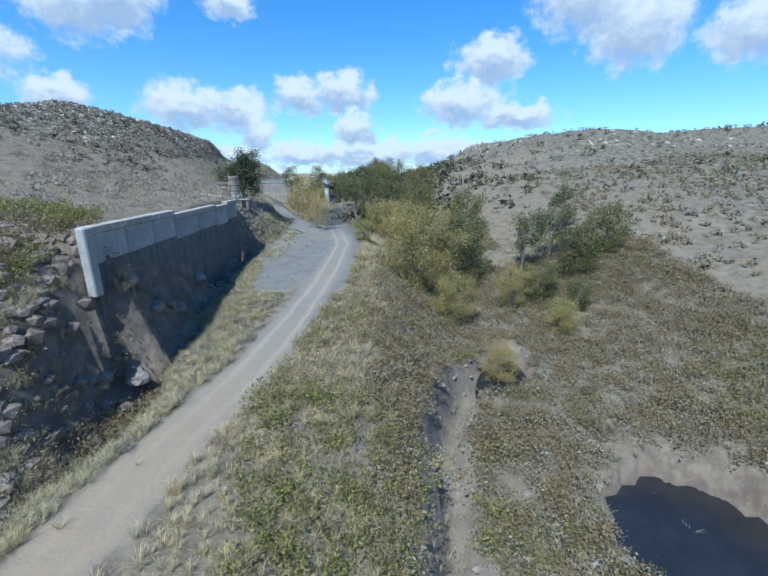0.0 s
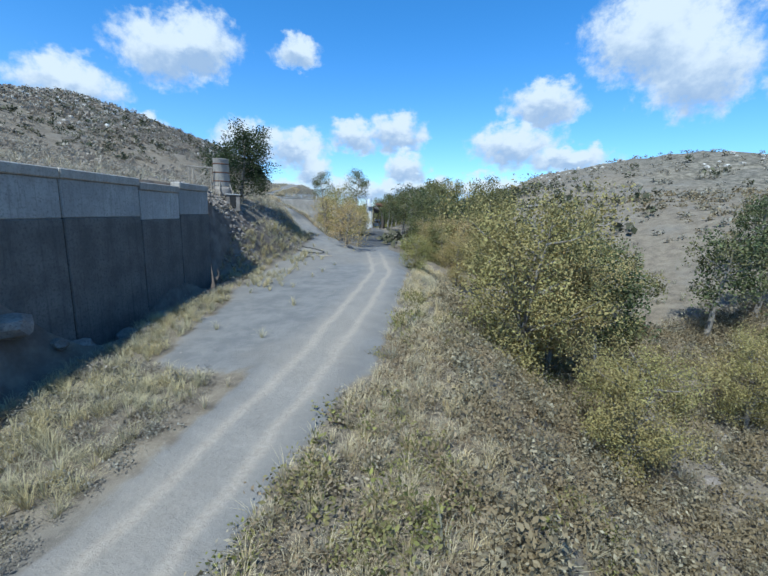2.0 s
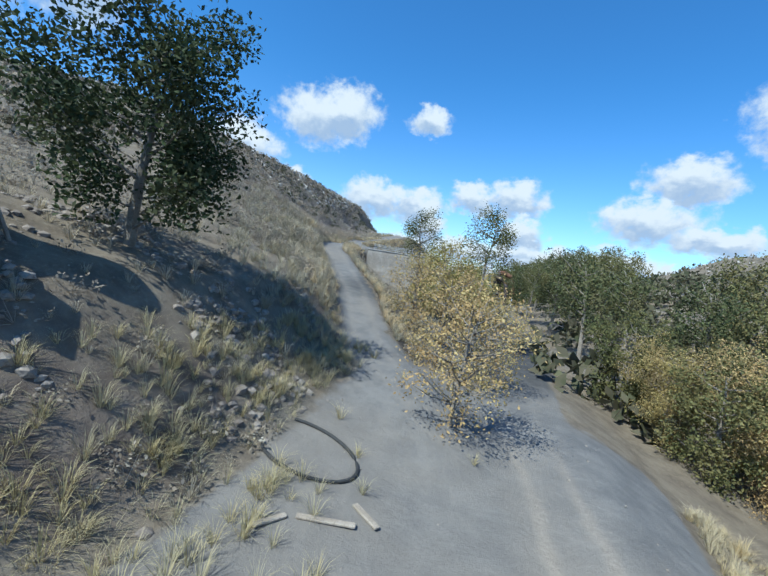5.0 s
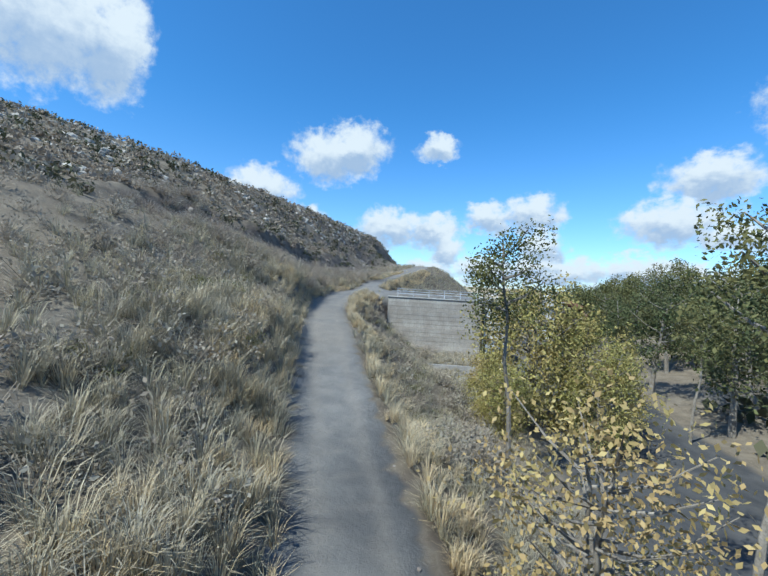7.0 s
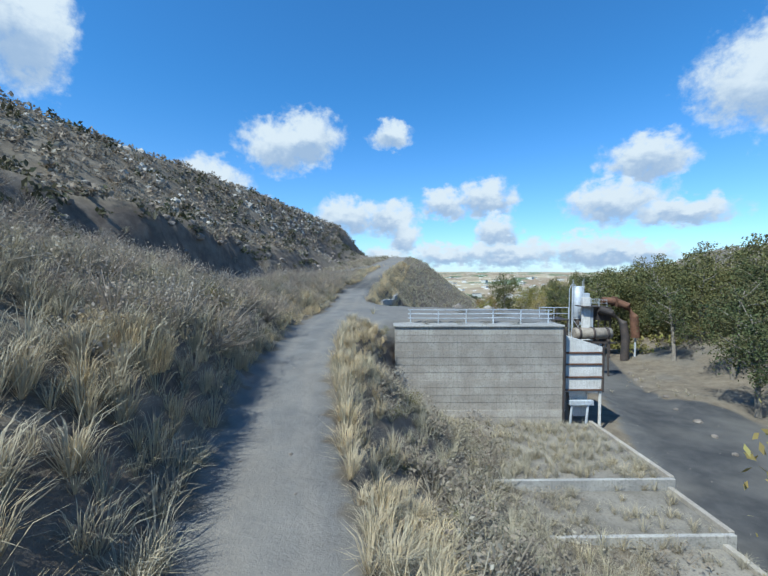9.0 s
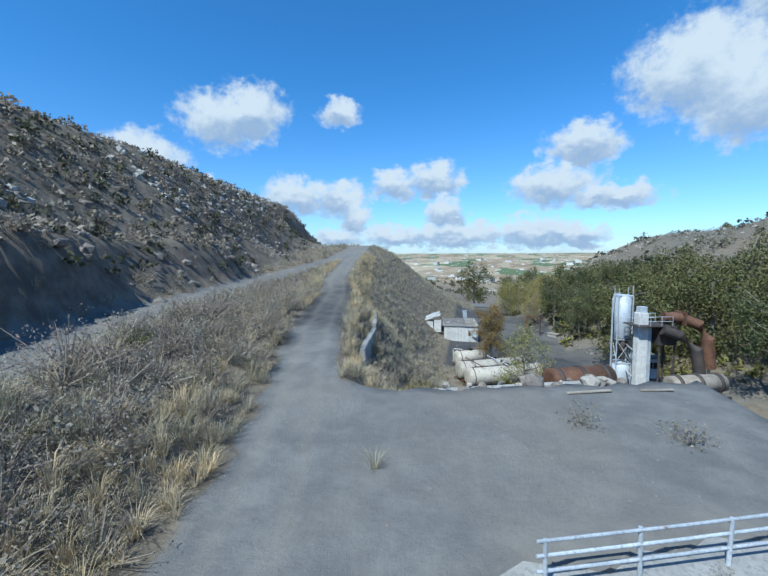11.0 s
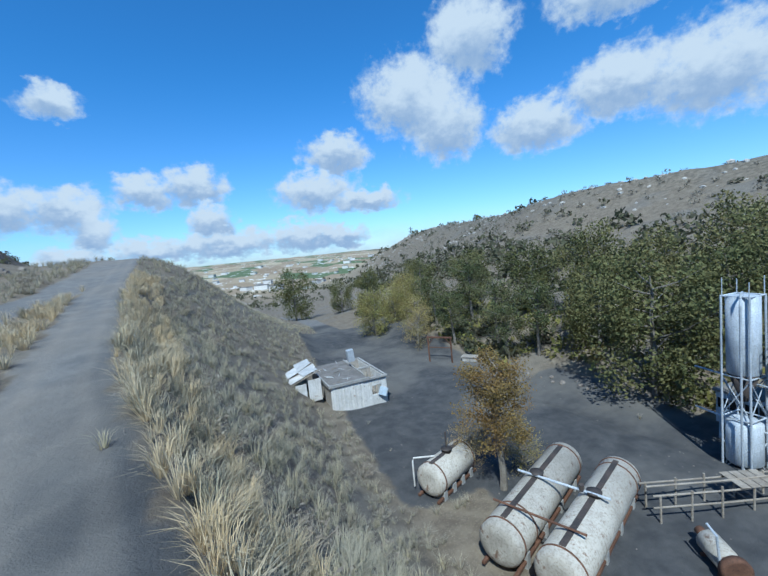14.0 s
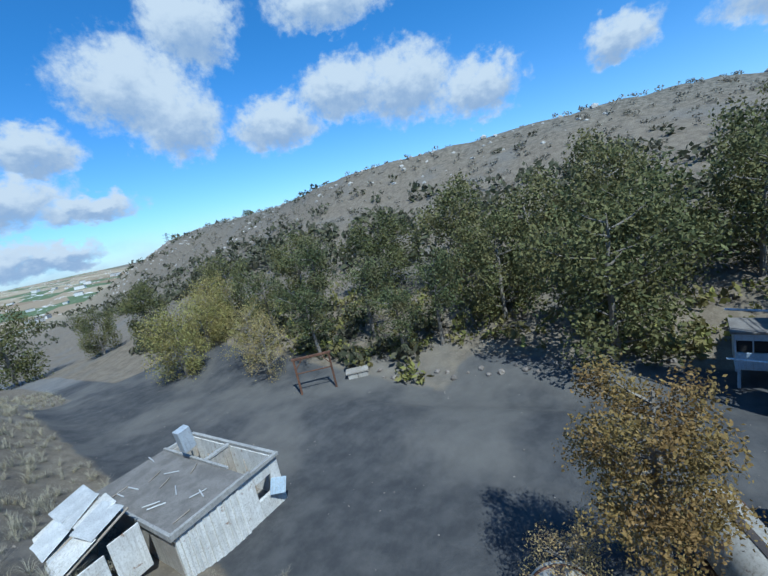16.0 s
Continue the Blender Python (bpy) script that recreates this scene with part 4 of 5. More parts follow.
planted(T_BROAD, ((-20.8, 187.5, 1.12), (-12, 186, 1.0), (-16, 198, .85), (-10, 196, 1.05), (-9, 178, .95), (-8, 206, 1.0), (-11, 216, .95), (-3, 190, 1.05), (-42.6, 290, 1.22), (-30, 278, .8), (-24, 268, .85), (-13, 232, .9), (-18, 246, .85), (-2, 176, 1.0),
                  (0, 92, .6), (4.5, 97, .7), (-3.5, 100, .6), (6.5, 90, .6), (28, 56, .62), (21, 51, .5), (14, 63, .72), (34, 60, .6), (24, 47, .34), (14, 74, .8), (8, 100, .85), (18, 88, .8), (10, 116, .9), (0, 146, .95), (3, 160, 1.0)), "broad trees below the far hill")
T_YELLOW = tree("yellowing_tree", 9.5, 6.8, .06, 11000, .19, M_LIME, "yellow-green willow-like tree with drooping twigs", 14, 1.3, trunks=2, clump=.11)
planted(T_YELLOW, ((-3.8, 72.5, .56), (-26.0, 115.0, .6), (-23.6, 116.5, 1.2), (-20.2, 117.5, 1.0), (-24.8, 112.2, .55), (-19.2, 114.0, .75), (-28, 237, .95), (-33.6, 233, 1.05), (-24, 240, 1.0), (9, 68, .75), (20, 42, .5)), "yellowing trees")
T_SLIM = tree("slim_tree", 13, 4.4, .22, 7000, .14, M_LIME, "tall slim half-bare yellowing tree beside the plant", 15, .7, clump=.13, girth=.012)
planted(T_SLIM, ((-38.8, 160.6, 1.0),), "")
T_BROWN = tree("half_bare_tree", 8, 6.2, .1, 4200, .16, M_GOLD, "half-bare brown tree with many pale twigs", 15, trunks=3, clump=.11)
planted(T_BROWN, ((-13.6, 79.5, .85), (-17, 90, .95), (-20.5, 95, .85), (-13.5, 88, .8), (-29.5, 224, 1.0), (-31, 219, .85), (-41.5, 186.5, .5), (-38.5, 184.2, .55), (-46.5, 151.5, .5)), "half-bare trees")
T_ORANGE = tree("russet_tree", 11.2, 4.4, .38, 15000, .13, M_ORANGE, "slim russet-leaved young tree with a pale trunk among the tanks", 24, .1, clump=.13)
planted(T_ORANGE, ((-40.8, 183.3, 1.0),), "")

# stones along the stream gully and on the stony slope under the tank tower
def stone_template(seed):
    bm = bmesh.new()
    bmesh.ops.create_icosphere(bm, subdivisions=1, radius=1)
    for v in bm.verts:
        v.co *= 1 + .45 * noise.noise(v.co * 1.3 + Vector((seed * 2.7, 0, seed)))
        v.co.z *= .75
    bm.verts.index_update()
    out = np.array([v.co[:] for v in bm.verts]), np.array([[v.index for v in f.verts] for f in bm.faces])
    bm.free()
    return out


STONES = [stone_template(i) for i in range(6)]
x, y = strewn(2600, 0, 8, 24, 60, lambda x, y: (near_track(x, y, GULLY)[0] < 2.4) * (near_track(x, y, GULLY)[0] > .8) * .9)
scatter("gully_stones", STONES, x, y, rng.uniform(.10, .40, len(x)) ** 1.2, M_ROCK, "pale broken stones lining the dry stream gully", "stones", sink=.02)
x, y = strewn(1700, -32, 5, -16.6, 25.5, lambda x, y: off_gravel(x, y) * .9)
scatter("crag_stones", STONES, x, y, rng.uniform(.12, .75, len(x)) ** 1.3, M_REDROCK, "broken reddish-grey rock of the crag beside the pit", "stones", sink=.1)
x, y = strewn(900, 5, 6, 32, 50, lambda x, y: (near_track(x, y, GULLY)[0] > 1.0) * ~in_pool(x, y) * (vnoise(x, y, 6, 99) > .1) * .8)
scatter("valley_stones", STONES, x, y, rng.uniform(.12, .5, len(x)), M_ROCK, "pale broken stones among the valley scrub", "stones", sink=.05)
x, y = strewn(2600, -29, 60, -17.5, 86, lambda x, y: off_gravel(x, y) * (vnoise(x, y, 4, 71) > -.1) * (near_track(x, y, UPPER_TRACK)[0] > 3.2))
scatter("slope_stones", STONES, x, y, rng.uniform(.06, .26, len(x)), M_ROCK, "grey broken rock on the slope under the water tank", "stones", sink=.02)
x, y = strewn(1500, -84, 108, -50, 260, lambda x, y: (bare_height(x, y)[1] > .2) * (bare_height(x, y)[1] < 9))
scatter("cutting_stones", STONES, x, y, rng.uniform(.15, .6, len(x)), M_ROCK, "dark rough rock in the track cutting", "stones", sink=.1)
x, y = strewn(9000, -62, 40, -3, 250, lambda x, y: (gravel_mask(x, y) > .5) * np.clip(.12 + .5 * (near_track(x, y, LOWER_TRACK)[0] > 2.4) * (near_track(x, y, UPPER_TRACK)[0] > 1.2), 0, .3))
scatter("gravel_stones", STONES, x, y, rng.uniform(.02, .06, len(x)), M_ROCK, "loose small stones strewn over the gravel", "stones", sink=.0)
x, y = strewn(3500, 34, 150, 260, 560, lambda x, y: (vnoise(x, y, 30, 73) > 0) * .8)
scatter("hill_rocks", STONES, x, y, rng.uniform(.3, 1.1, len(x)), M_STONE, "pale rock outcrops over the far hillside", "stones", sink=.2)
x, y = strewn(6500, -112, 85, -52, 280, lambda x, y: (bare_height(x, y)[1] > 6) * (vnoise(x, y, 14, 75) > -.1) * .8)
scatter("hillside_rocks", STONES, x, y, rng.uniform(.2, .75, len(x)), M_STONE, "grey rocks scattered over the hillside", "stones", sink=.15)

# ---- things ----
def box(bm, x0, y0, z0, x1, y1, z1, bevel=0.0):
    r = bmesh.ops.create_cube(bm, size=1)["verts"]
    for v in r:
        v.co = Vector(((x0 + x1) / 2 + v.co.x * (x1 - x0), (y0 + y1) / 2 + v.co.y * (y1 - y0), (z0 + z1) / 2 + v.co.z * (z1 - z0)))
    if bevel:
        es = list({e for v in r for e in v.link_edges})
        bmesh.ops.bevel(bm, geom=es, offset=bevel, segments=1, affect="EDGES")


def boxed(name, dims, mat, parent, label="", bevel=.02):
    bm = bmesh.new()
    box(bm, *dims, bevel)
    return part(name, bm, mat, parent, label)


def tubed(name, pts, radius, mat, parent, label="", sides=8, end=None):
    bm = bmesh.new()
    tube(bm, pts, list(np.linspace(radius, end or radius, len(pts))), sides)
    return part(name, bm, mat, parent, label)


def turned(name, profile, mat, parent, label="", sides=28, axis="Z"):
    """A body of revolution from (radius, height) pairs."""
    bm = bmesh.new()
    rings = [[bm.verts.new((r * math.cos(6.28319 * j / sides), r * math.sin(6.28319 * j / sides), h)) for j in range(sides)] for r, h in profile]
    for a, b in zip(rings[:-1], rings[1:]):
        for j in range(sides):
            bm.faces.new((a[j], a[(j + 1) % sides], b[(j + 1) % sides], b[j]))
    bm.faces.new(rings[0][::-1]), bm.faces.new(rings[-1])
    if axis == "X":
        bm.transform(Matrix.Rotation(radians(90), 4, "Y"))
    for f in bm.faces:
        f.smooth = len(f.verts) == 4
    return part(name, bm, mat, parent, label)


def thing(name, m, label, category, group="", kind=""):
    e = new(name)
    e.matrix_basis = m
    return tagged(e, label, category, group, kind)


def gz(x, y):
    return float(height(np.array([float(x)]), np.array([float(y)]))[0])


# the pit's long retaining wall
def pit_wall():
    pts = [(-18.9, 24.8, 16.9), (-20.3, 38.0, 16.5), (-21.5, 50.5, 16.3), (-22.3, 60.0, 16.7)]
    root = thing("retaining_wall", pose(-20.5, 42, 5), "long grey concrete retaining wall above the shaded pit", "wall", kind="structure")
    for i, ((ax, ay, az), (bx, by, bz)) in enumerate(zip(pts[:-1], pts[1:])):
        d = Vector((bx - ax, by - ay, 0))
        n = max(int(d.length / 4.4), 1)
        for q in range(n):
            p, e = Vector((ax, ay, 0)) + d * (q / n), Vector((ax, ay, 0)) + d * ((q + 1) / n - .006)
            top = az + (bz - az) * q / n + .12 * ((q * 7 + i * 3) % 3)
            yaw = math.degrees(math.atan2(d.y, d.x))
            # lower panels carry the pit's shade in their colour; upper ones are plain grey
            for name, z0, z1, th, mat in (("panel", 3.8, top - 2.4, .55, M_WALL_SHADE), ("upper_panel", top - 2.396, top - .45, .5, M_CONC_GREY), ("coping", top - .45, top + .05, .75, M_CONC)):
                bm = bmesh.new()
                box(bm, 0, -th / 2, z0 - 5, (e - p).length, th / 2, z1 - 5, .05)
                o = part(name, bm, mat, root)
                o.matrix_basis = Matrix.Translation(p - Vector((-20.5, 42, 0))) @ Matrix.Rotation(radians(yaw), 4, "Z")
    bm = bmesh.new()
    box(bm, -.3, -.5, 7.5, .3, .25, 11.95, .08)
    o = part("end_pier", bm, M_CONC_GREY, root, "grey concrete pier at the wall's end")
    o.matrix_basis = Matrix.Translation((1.75, -17.3, 0))


pit_wall()


# tapered tank tower with its sheds
def tank_tower():
    z = gz(-25.1, 68.1)
    root = thing("tank_tower", pose(-25.1, 68.1, z), "stained tapered concrete water tank on a low timber frame", "tank")
    top = 19.95 - z
    turned("tank", [(.86, 1.1), (.88, 1.2), (.80, top - .1), (.84, top - .05), (.84, top), (.70, top + .02)], M_CONC, root)
    turned("plinth", [(1.0, -.5), (1.0, .8), (.9, 1.1)], M_ROCK, root, "rough dark stone plinth")
    for i in range(5):
        a = i * 1.256
        tubed("strut", [(1.7 * math.cos(a), 1.7 * math.sin(a), -.9), (.86 * math.cos(a), .86 * math.sin(a), 1.6)], .06, M_WOOD, root)
    for i in range(3):
        turned("hoop", [(.875 - .02 * i, 1.6 + i * .9), (.895 - .02 * i, 1.62 + i * .9), (.895 - .02 * i, 1.70 + i * .9), (.875 - .02 * i, 1.72 + i * .9)], M_RUST, root)
    z2 = gz(-23.6, 67.6)
    shed = thing("pump_shed", pose(-23.6, 67.6, z2, 0, 0, 25), "small grey concrete pump shed with a slab roof", "shed")
    boxed("wall", (-.7, -.6, -.6, .7, .6, 1.1), M_ROCK, shed)
    boxed("roof", (-.8, -.7, 1.1, .8, .7, 1.22), M_CONC_GREY, shed)
    boxed("door", (-.3, -.63, -.3, .3, -.6, 1.0), M_DARK, shed, "dark open doorway")
    for dx, dy, ln in ((-26.9, 67.2, 2.4), (-26.3, 66.4, 1.8)):
        zz = gz(dx, dy)
        r = thing("timber_trestle", pose(dx, dy, zz, 0, 0, 40), "broken grey timber trestle", "trestle", "trestles")
        for s in (-1, 1):
            tubed("post", [(s * ln / 2, 0, -.4), (s * ln / 2 * .9, 0, 2.1)], .07, M_WOOD, r)
        boxed("beam", (-ln * .62, -.07, 2.08, ln * .62, .07, 2.24), M_WOOD, r)
        tubed("brace", [(-ln / 2, .05, .1), (ln * .3, .05, 2.0)], .05, M_WOOD, r)


tank_tower()

# bunker: front, side and back walls round the filled platform
BUNKER = Matrix.Translation((-42.6, 132.5, 0)) @ Matrix.Rotation(math.atan2(4.2, 11.0), 4, "Z")
BW = 11.85


def bunker():
    root = thing("loading_bunker", BUNKER, "tall board-marked beige concrete bunker wall holding up the platform", "bunker", kind="structure")
    rows, top = 15, 17.75
    h = (top - 9.6) / rows
    for i in range(rows):
        off = .015 * ((i * 5) % 4)
        boxed("concrete_lift", (-.3, -.28 - off, 9.6 + i * h, BW - .02 * (i % 3), .45, 9.6 + (i + 1) * h - .008), M_CONC, root, "", .01)
    boxed("side_wall", (BW - .5, .46, 8.2, BW, 13.4, 17.72), M_CONC, root)
    boxed("back_wall", (1.5, 13.0, 7.8, BW - .52, 13.4, 17.55), M_CONC_GREY, root)
    boxed("coping", (-.4, -.42, top, BW + .05, 2.0, top + .16), M_CONC_GREY, root, "", .04)
    boxed("corner_strip", (BW - .05, -.36, 9.6, BW + .14, -.16, 17.7), M_DARKSTEEL, root, "dark steel corner angle")
    rail = thing("railing", BUNKER, "bent pale steel pipe railing along the bunker edge", "railing")
    for i in range(6):
        x = .9 + i * 2.05
        tubed("post", [(x, .75, 17.6), (x + .03 * (i % 3 - 1), .75 + .04 * (i % 2), 18.95)], .045, M_SILO, rail)
    for h in (18.3, 18.62, 18.92):
        tubed("rail", [(.7, .75, h), (4, .77, h - .03), (7.5, .74, h + .02), (BW - .4, .78, h - .04)], .035, M_SILO, rail)
    slabs = ((2.2, -8.4, 8.8, 13.6, -.6, 11.1, 0), (3.6, -12.2, 8.6, 13.3, -8.65, 10.7, 2), (4.6, -18.0, 8.4, 12.8, -12.45, 10.35, 4))
    for x0, y0, z0, x1, y1, z1, r in slabs:
        t = thing("concrete_terrace", BUNKER, "cracked beige concrete terrace slab with dry weeds", "slab", "terrace slabs")
        boxed("slab", (x0, y0, z0, x1, y1, z1 - .22), M_CONC_DIRTY, t, "", .08)
        boxed("kerb", (x0, y0 - .2, z0, x1 + .2, y0 - .002, z1 - .1), M_CONC_GREY, t)
        boxed("edge_kerb", (x1 + .01, y0 + .01, z0, x1 + .28, y1, z1 - .05), M_CONC, t)
    hop = thing("aggregate_hopper", BUNKER @ Matrix.Translation((BW + .25, .2, 0)), "white-painted rusting steel hopper on legs", "hopper")
    bm = bmesh.new()
    vs = [bm.verts.new(p) for p in ((0, 0, 17.1), (3.0, 0, 16.2), (3.0, 3.8, 16.2), (0, 3.8, 17.1), (0, 0, 12.9), (2.8, 0, 12.9), (2.8, 3.8, 12.9), (0, 3.8, 12.9))]
    for q in ((0, 1, 5, 4), (1, 2, 6, 5), (2, 3, 7, 6), (3, 0, 4, 7), (4, 5, 6, 7)):
        bm.faces.new([vs[i] for i in q])
    o = part("bin", bm, M_WHITE, hop)
    s = o.modifiers.new("thick", "SOLIDIFY")
    s.thickness = .06
    for h in (13.0, 13.95, 14.9, 15.75):
        boxed("band", (-.06, -.09, h, 3.0 - .02 * (16 - h), -.035, h + .13), M_RUST, hop)
    for x in (.05, 2.75):
        for y in (.05, 3.65):
            boxed("leg", (x, y, 9.4, x + .16, y + .16, 12.9), M_WHITE, hop)
    for x in (.0, 2.86):
        boxed("corner_post", (x, -.1, 12.9, x + .14, .0, 17.15 if x < 1 else 16.3), M_DARKSTEEL, hop)
    boxed("chute", (.7, .5, 10.9, 2.1, 2.6, 12.85), M_WHITE, hop)
    boxed("gate_frame", (.5, -.05, 11.9, 2.3, .25, 12.25), M_SILO, hop)
    for x in (.55, 1.75):
        tubed("gate_leg", [(x, .1, 9.8), (x + .2, .1, 12.0)], .09, M_SILO, hop)
    plat = thing("service_platform", BUNKER @ Matrix.Translation((BW + .4, 5.0, 0)), "green steel service platform with railings beside the bunker", "platform")
    boxed("deck", (0, 0, 17.6, 2.6, 2.2, 17.72), M_DARKSTEEL, plat)
    for x in (.05, 1.3, 2.55):
        tubed("post", [(x, .05, 17.7), (x, .05, 18.75)], .03, M_SILO, plat)
    for h in (18.2, 18.72):
        tubed("rail", [(.05, .05, h), (2.55, .05, h)], .03, M_SILO, plat)
    for x, y in ((.1, .1), (2.5, .1), (.1, 2.1), (2.5, 2.1)):
        tubed("leg", [(x, y, 9.0), (x, y, 17.6)], .07, M_DARKSTEEL, plat)


bunker()


def boulder(x, y, size, mat=M_STONE, label="pale broken stone block at the platform edge", seed=0, sink=.25, z=None, group="edge stones", name="boulder"):
    bm = bmesh.new()
    bmesh.ops.create_icosphere(bm, subdivisions=2, radius=size)
    for v in bm.verts:
        d = v.co.normalized()
        k = 1 + .38 * noise.noise(d * 1.4 + Vector((seed * 3.1, seed, 0))) + .12 * noise.noise(d * 4 + Vector((seed, 0, 0)))
        v.co = Vector((v.co.x * k * 1.15, v.co.y * k, v.co.z * k * .8))
    ob = part(name, bm, mat)
    ob.location = (x, y, (gz(x, y) if z is None else z) + size * .8 - sink * size * 2)
    ob.rotation_euler = (0, 0, seed * 1.3)
    return tagged(ob, label, "rock", group)


for i in range(17):
    q = i / 16
    p = BUNKER @ Vector((2.0 + q * (BW - 2.2), 12.3 + .55 * math.sin(i * 2.3), 0))
    boulder(p.x, p.y, (.12, .2, .26, .14, .22, .1)[i % 6] * (2.2 if i in (8, 13) else 1), M_CONC if i % 2 else M_ROCK, seed=i, z=17.85)


# yard building
def yard_hut():
    root = thing("derelict_building", pose(-48.6, 202.0, 7.75, 0, 0, 5), "derelict white-walled single-storey building with a half-collapsed flat roof", "building")
    w, d, h = 6.4, 8.6, 3.15
    n = 18
    for i in range(n):
        x0, x1 = 3.6 * i / n, 3.6 * (i + 1) / n
        boxed("cladding_strip", (x0, -.10 - .05 * (i % 2), -.4, x1 - .004, .12, h - .15), M_WHITE, root, "", .015)
    for dims in ((3.6, -.05, -.4, 4.6, .18, h - .15), (5.75, -.05, -.4, w, .18, h - .15), (4.6, -.05, -.4, 5.75, .18, 1.15), (4.6, -.05, 2.2, 5.75, .18, h - .15)):
        boxed("front_wall", dims, M_WHITE, root)
    boxed("side_wall", (-.02, .13, -.6, .2, d, h - .15), M_CONC, root, "beige rendered wall")
    boxed("far_wall", (w - .2, .19, -.4, w, d, h - .15), M_WHITE, root)
    boxed("back_wall", (.21, d - .2, -.4, w - .21, d, h - .15), M_CONC, root)
    boxed("partition", (3.55, .2, -.4, 3.7, d - .21, h - .2), M_CONC, root)
    boxed("cross_wall", (3.71, 4.2, -.4, w - .21, 4.35, h - .2), M_CONC, root)
    boxed("roof_slab", (-.2, -.25, h - .15, 4.3, d + .15, h + .05), M_ROOF, root, "flat felted roof slab with debris")
    for dims in ((-.25, -.3, h - .12, 4.4, -.12, h + .22), (-.25, -.11, h - .12, -.08, d + .2, h + .22), (4.22, 1.6, h + .051, 4.38, d + .1, h + .2)):
        boxed("roof_edge", dims, M_CONC_GREY, root)
    for dims in ((4.42, -.28, h - .14, w + .08, -.06, h + .08), (w - .16, -.05, h - .14, w + .06, d + .1, h + .08), (4.42, d - .1, h - .14, w - .17, d + .1, h + .08), (4.42, 4.15, h - .14, w - .18, 4.4, h + .04)):
        boxed("parapet", dims, M_CONC_GREY, root)
    boxed("floor", (.2, .2, -.1, w - .2, d - .2, .25), M_ROOF, root, "rubble-strewn floor")
    for i in range(9):
        x, y = 4.5 + (i * .73) % 1.6, .5 + i * .85
        tubed("fallen_batten", [(x, y, .3), (x + .5, y + .9, 2.2 + .5 * ((i * 3) % 2))], .05, M_WOOD, root)
    for i in range(14):
        x, y, a = .4 + (i * 1.37) % 3.4, .6 + (i * 2.11) % 7.4, i * 1.1
        tubed("roof_debris", [(x, y, h + .09), (x + math.cos(a) * .9, y + math.sin(a) * .9, h + .12)], .035, M_SHEET if i % 3 else M_WOOD, root)
    box_ = boxed("roof_cabinet", (4.3, 5.3, h - .1, 5.1, 5.9, h + 1.35), M_SILO, root, "upright grey metal cabinet")
    box_.rotation_euler = (radians(4), radians(-6), 0)
    win = boxed("shutter", (0, -.03, 0, .9, .03, .95), M_BLUE, root, "hanging grey window shutter")
    win.location, win.rotation_euler = (5.2, -.25, 1.2), (radians(-8), radians(18), radians(-32))
    boxed("base_step", (-.1, -1.3, -.7, w + .9, -.2, -.12), M_CONC, root, "weedy concrete apron", .06)
    lean = thing("collapsed_lean_to", pose(-52.6, 203.2, gz(-51, 205), 0, 0, 8), "collapsed lean-to of broken pale roofing sheets", "shed")
    for i in range(8):
        s = boxed("roof_sheet", (0, 0, 0, 1.75, 1.5, .05), M_SHEET if i % 3 else M_WHITE, lean)
        s.location = (.1 + 1.45 * (i % 2), .2 + 1.05 * (i // 2), 2.0 - .55 * (1 - i % 2) + .1 * math.sin(i * 3))
        s.rotation_euler = (radians(7 * math.sin(i * 2.1)), radians(-18 + 5 * math.sin(i)), radians(8 * math.sin(i * 1.7)))
    for i in range(5):
        tubed("rafter", [(.1, .3 + i * 1.0, 1.25), (3.3, .35 + i * 1.0, 2.3)], .06, M_WOOD, lean)
    for i in range(3):
        tubed("post", [(.25 + .1 * i, .3 + i * 2.0, -.6), (.2, .35 + i * 2.0, 1.35)], .07, M_WOOD, lean)
    for dims in ((.5, -.12, -.8, 1.7, -.04, 1.3), (1.9, -.16, -.8, 3.3, -.08, 1.6)):
        boxed("wall_sheet", dims, M_WHITE, lean, "torn white sheet")


yard_hut()


def tank(name, a, b, radius, label, fit):
    """A lying cylinder between two end points, on saddles, with bands, manhole and pipes."""
    a, b = Vector(a), Vector(b)
    d = b - a
    m = Matrix.Translation(a) @ d.to_track_quat("X", "Z").to_matrix().to_4x4()
    root = thing(name, m, label, "tank", "steel tanks")
    ln = d.length
    turned("shell", [(radius * .55, -.16), (radius * .86, -.10), (radius, .06), (radius, ln - .06), (radius * .86, ln + .10), (radius * .55, ln + .16)], M_TANK, root, "", 32, "X")
    for q in fit:
        turned("band", [(radius, q * ln - .05), (radius + .035, q * ln - .045), (radius + .035, q * ln + .045), (radius, q * ln + .05)], M_RUST, root, "", 32, "X")
    for q in (.12, .38, .64, .9):
        boxed("saddle", (q * ln - .18, -radius * .85, -radius - .5, q * ln + .18, radius * .85, -radius * .62), M_CONC_GREY, root)
    for s in (-1, 1):
        boxed("skid", (-.3, s * radius * .72 - .09, -radius - .12, ln + .3, s * radius * .72 + .09, -radius + .06), M_RUST, root)
    o = turned("manhole", [(.34, radius - .1), (.34, radius + .16), (.40, radius + .18), (.40, radius + .24), (.1, radius + .28)], M_DARKSTEEL, root)
    o.location.x = ln * .52
    boxed("walkway", (ln * .06, -.16, radius - .02, ln * .94, .16, radius + .035), M_DARKSTEEL, root, "dark worn walkway strip")
    return root, ln


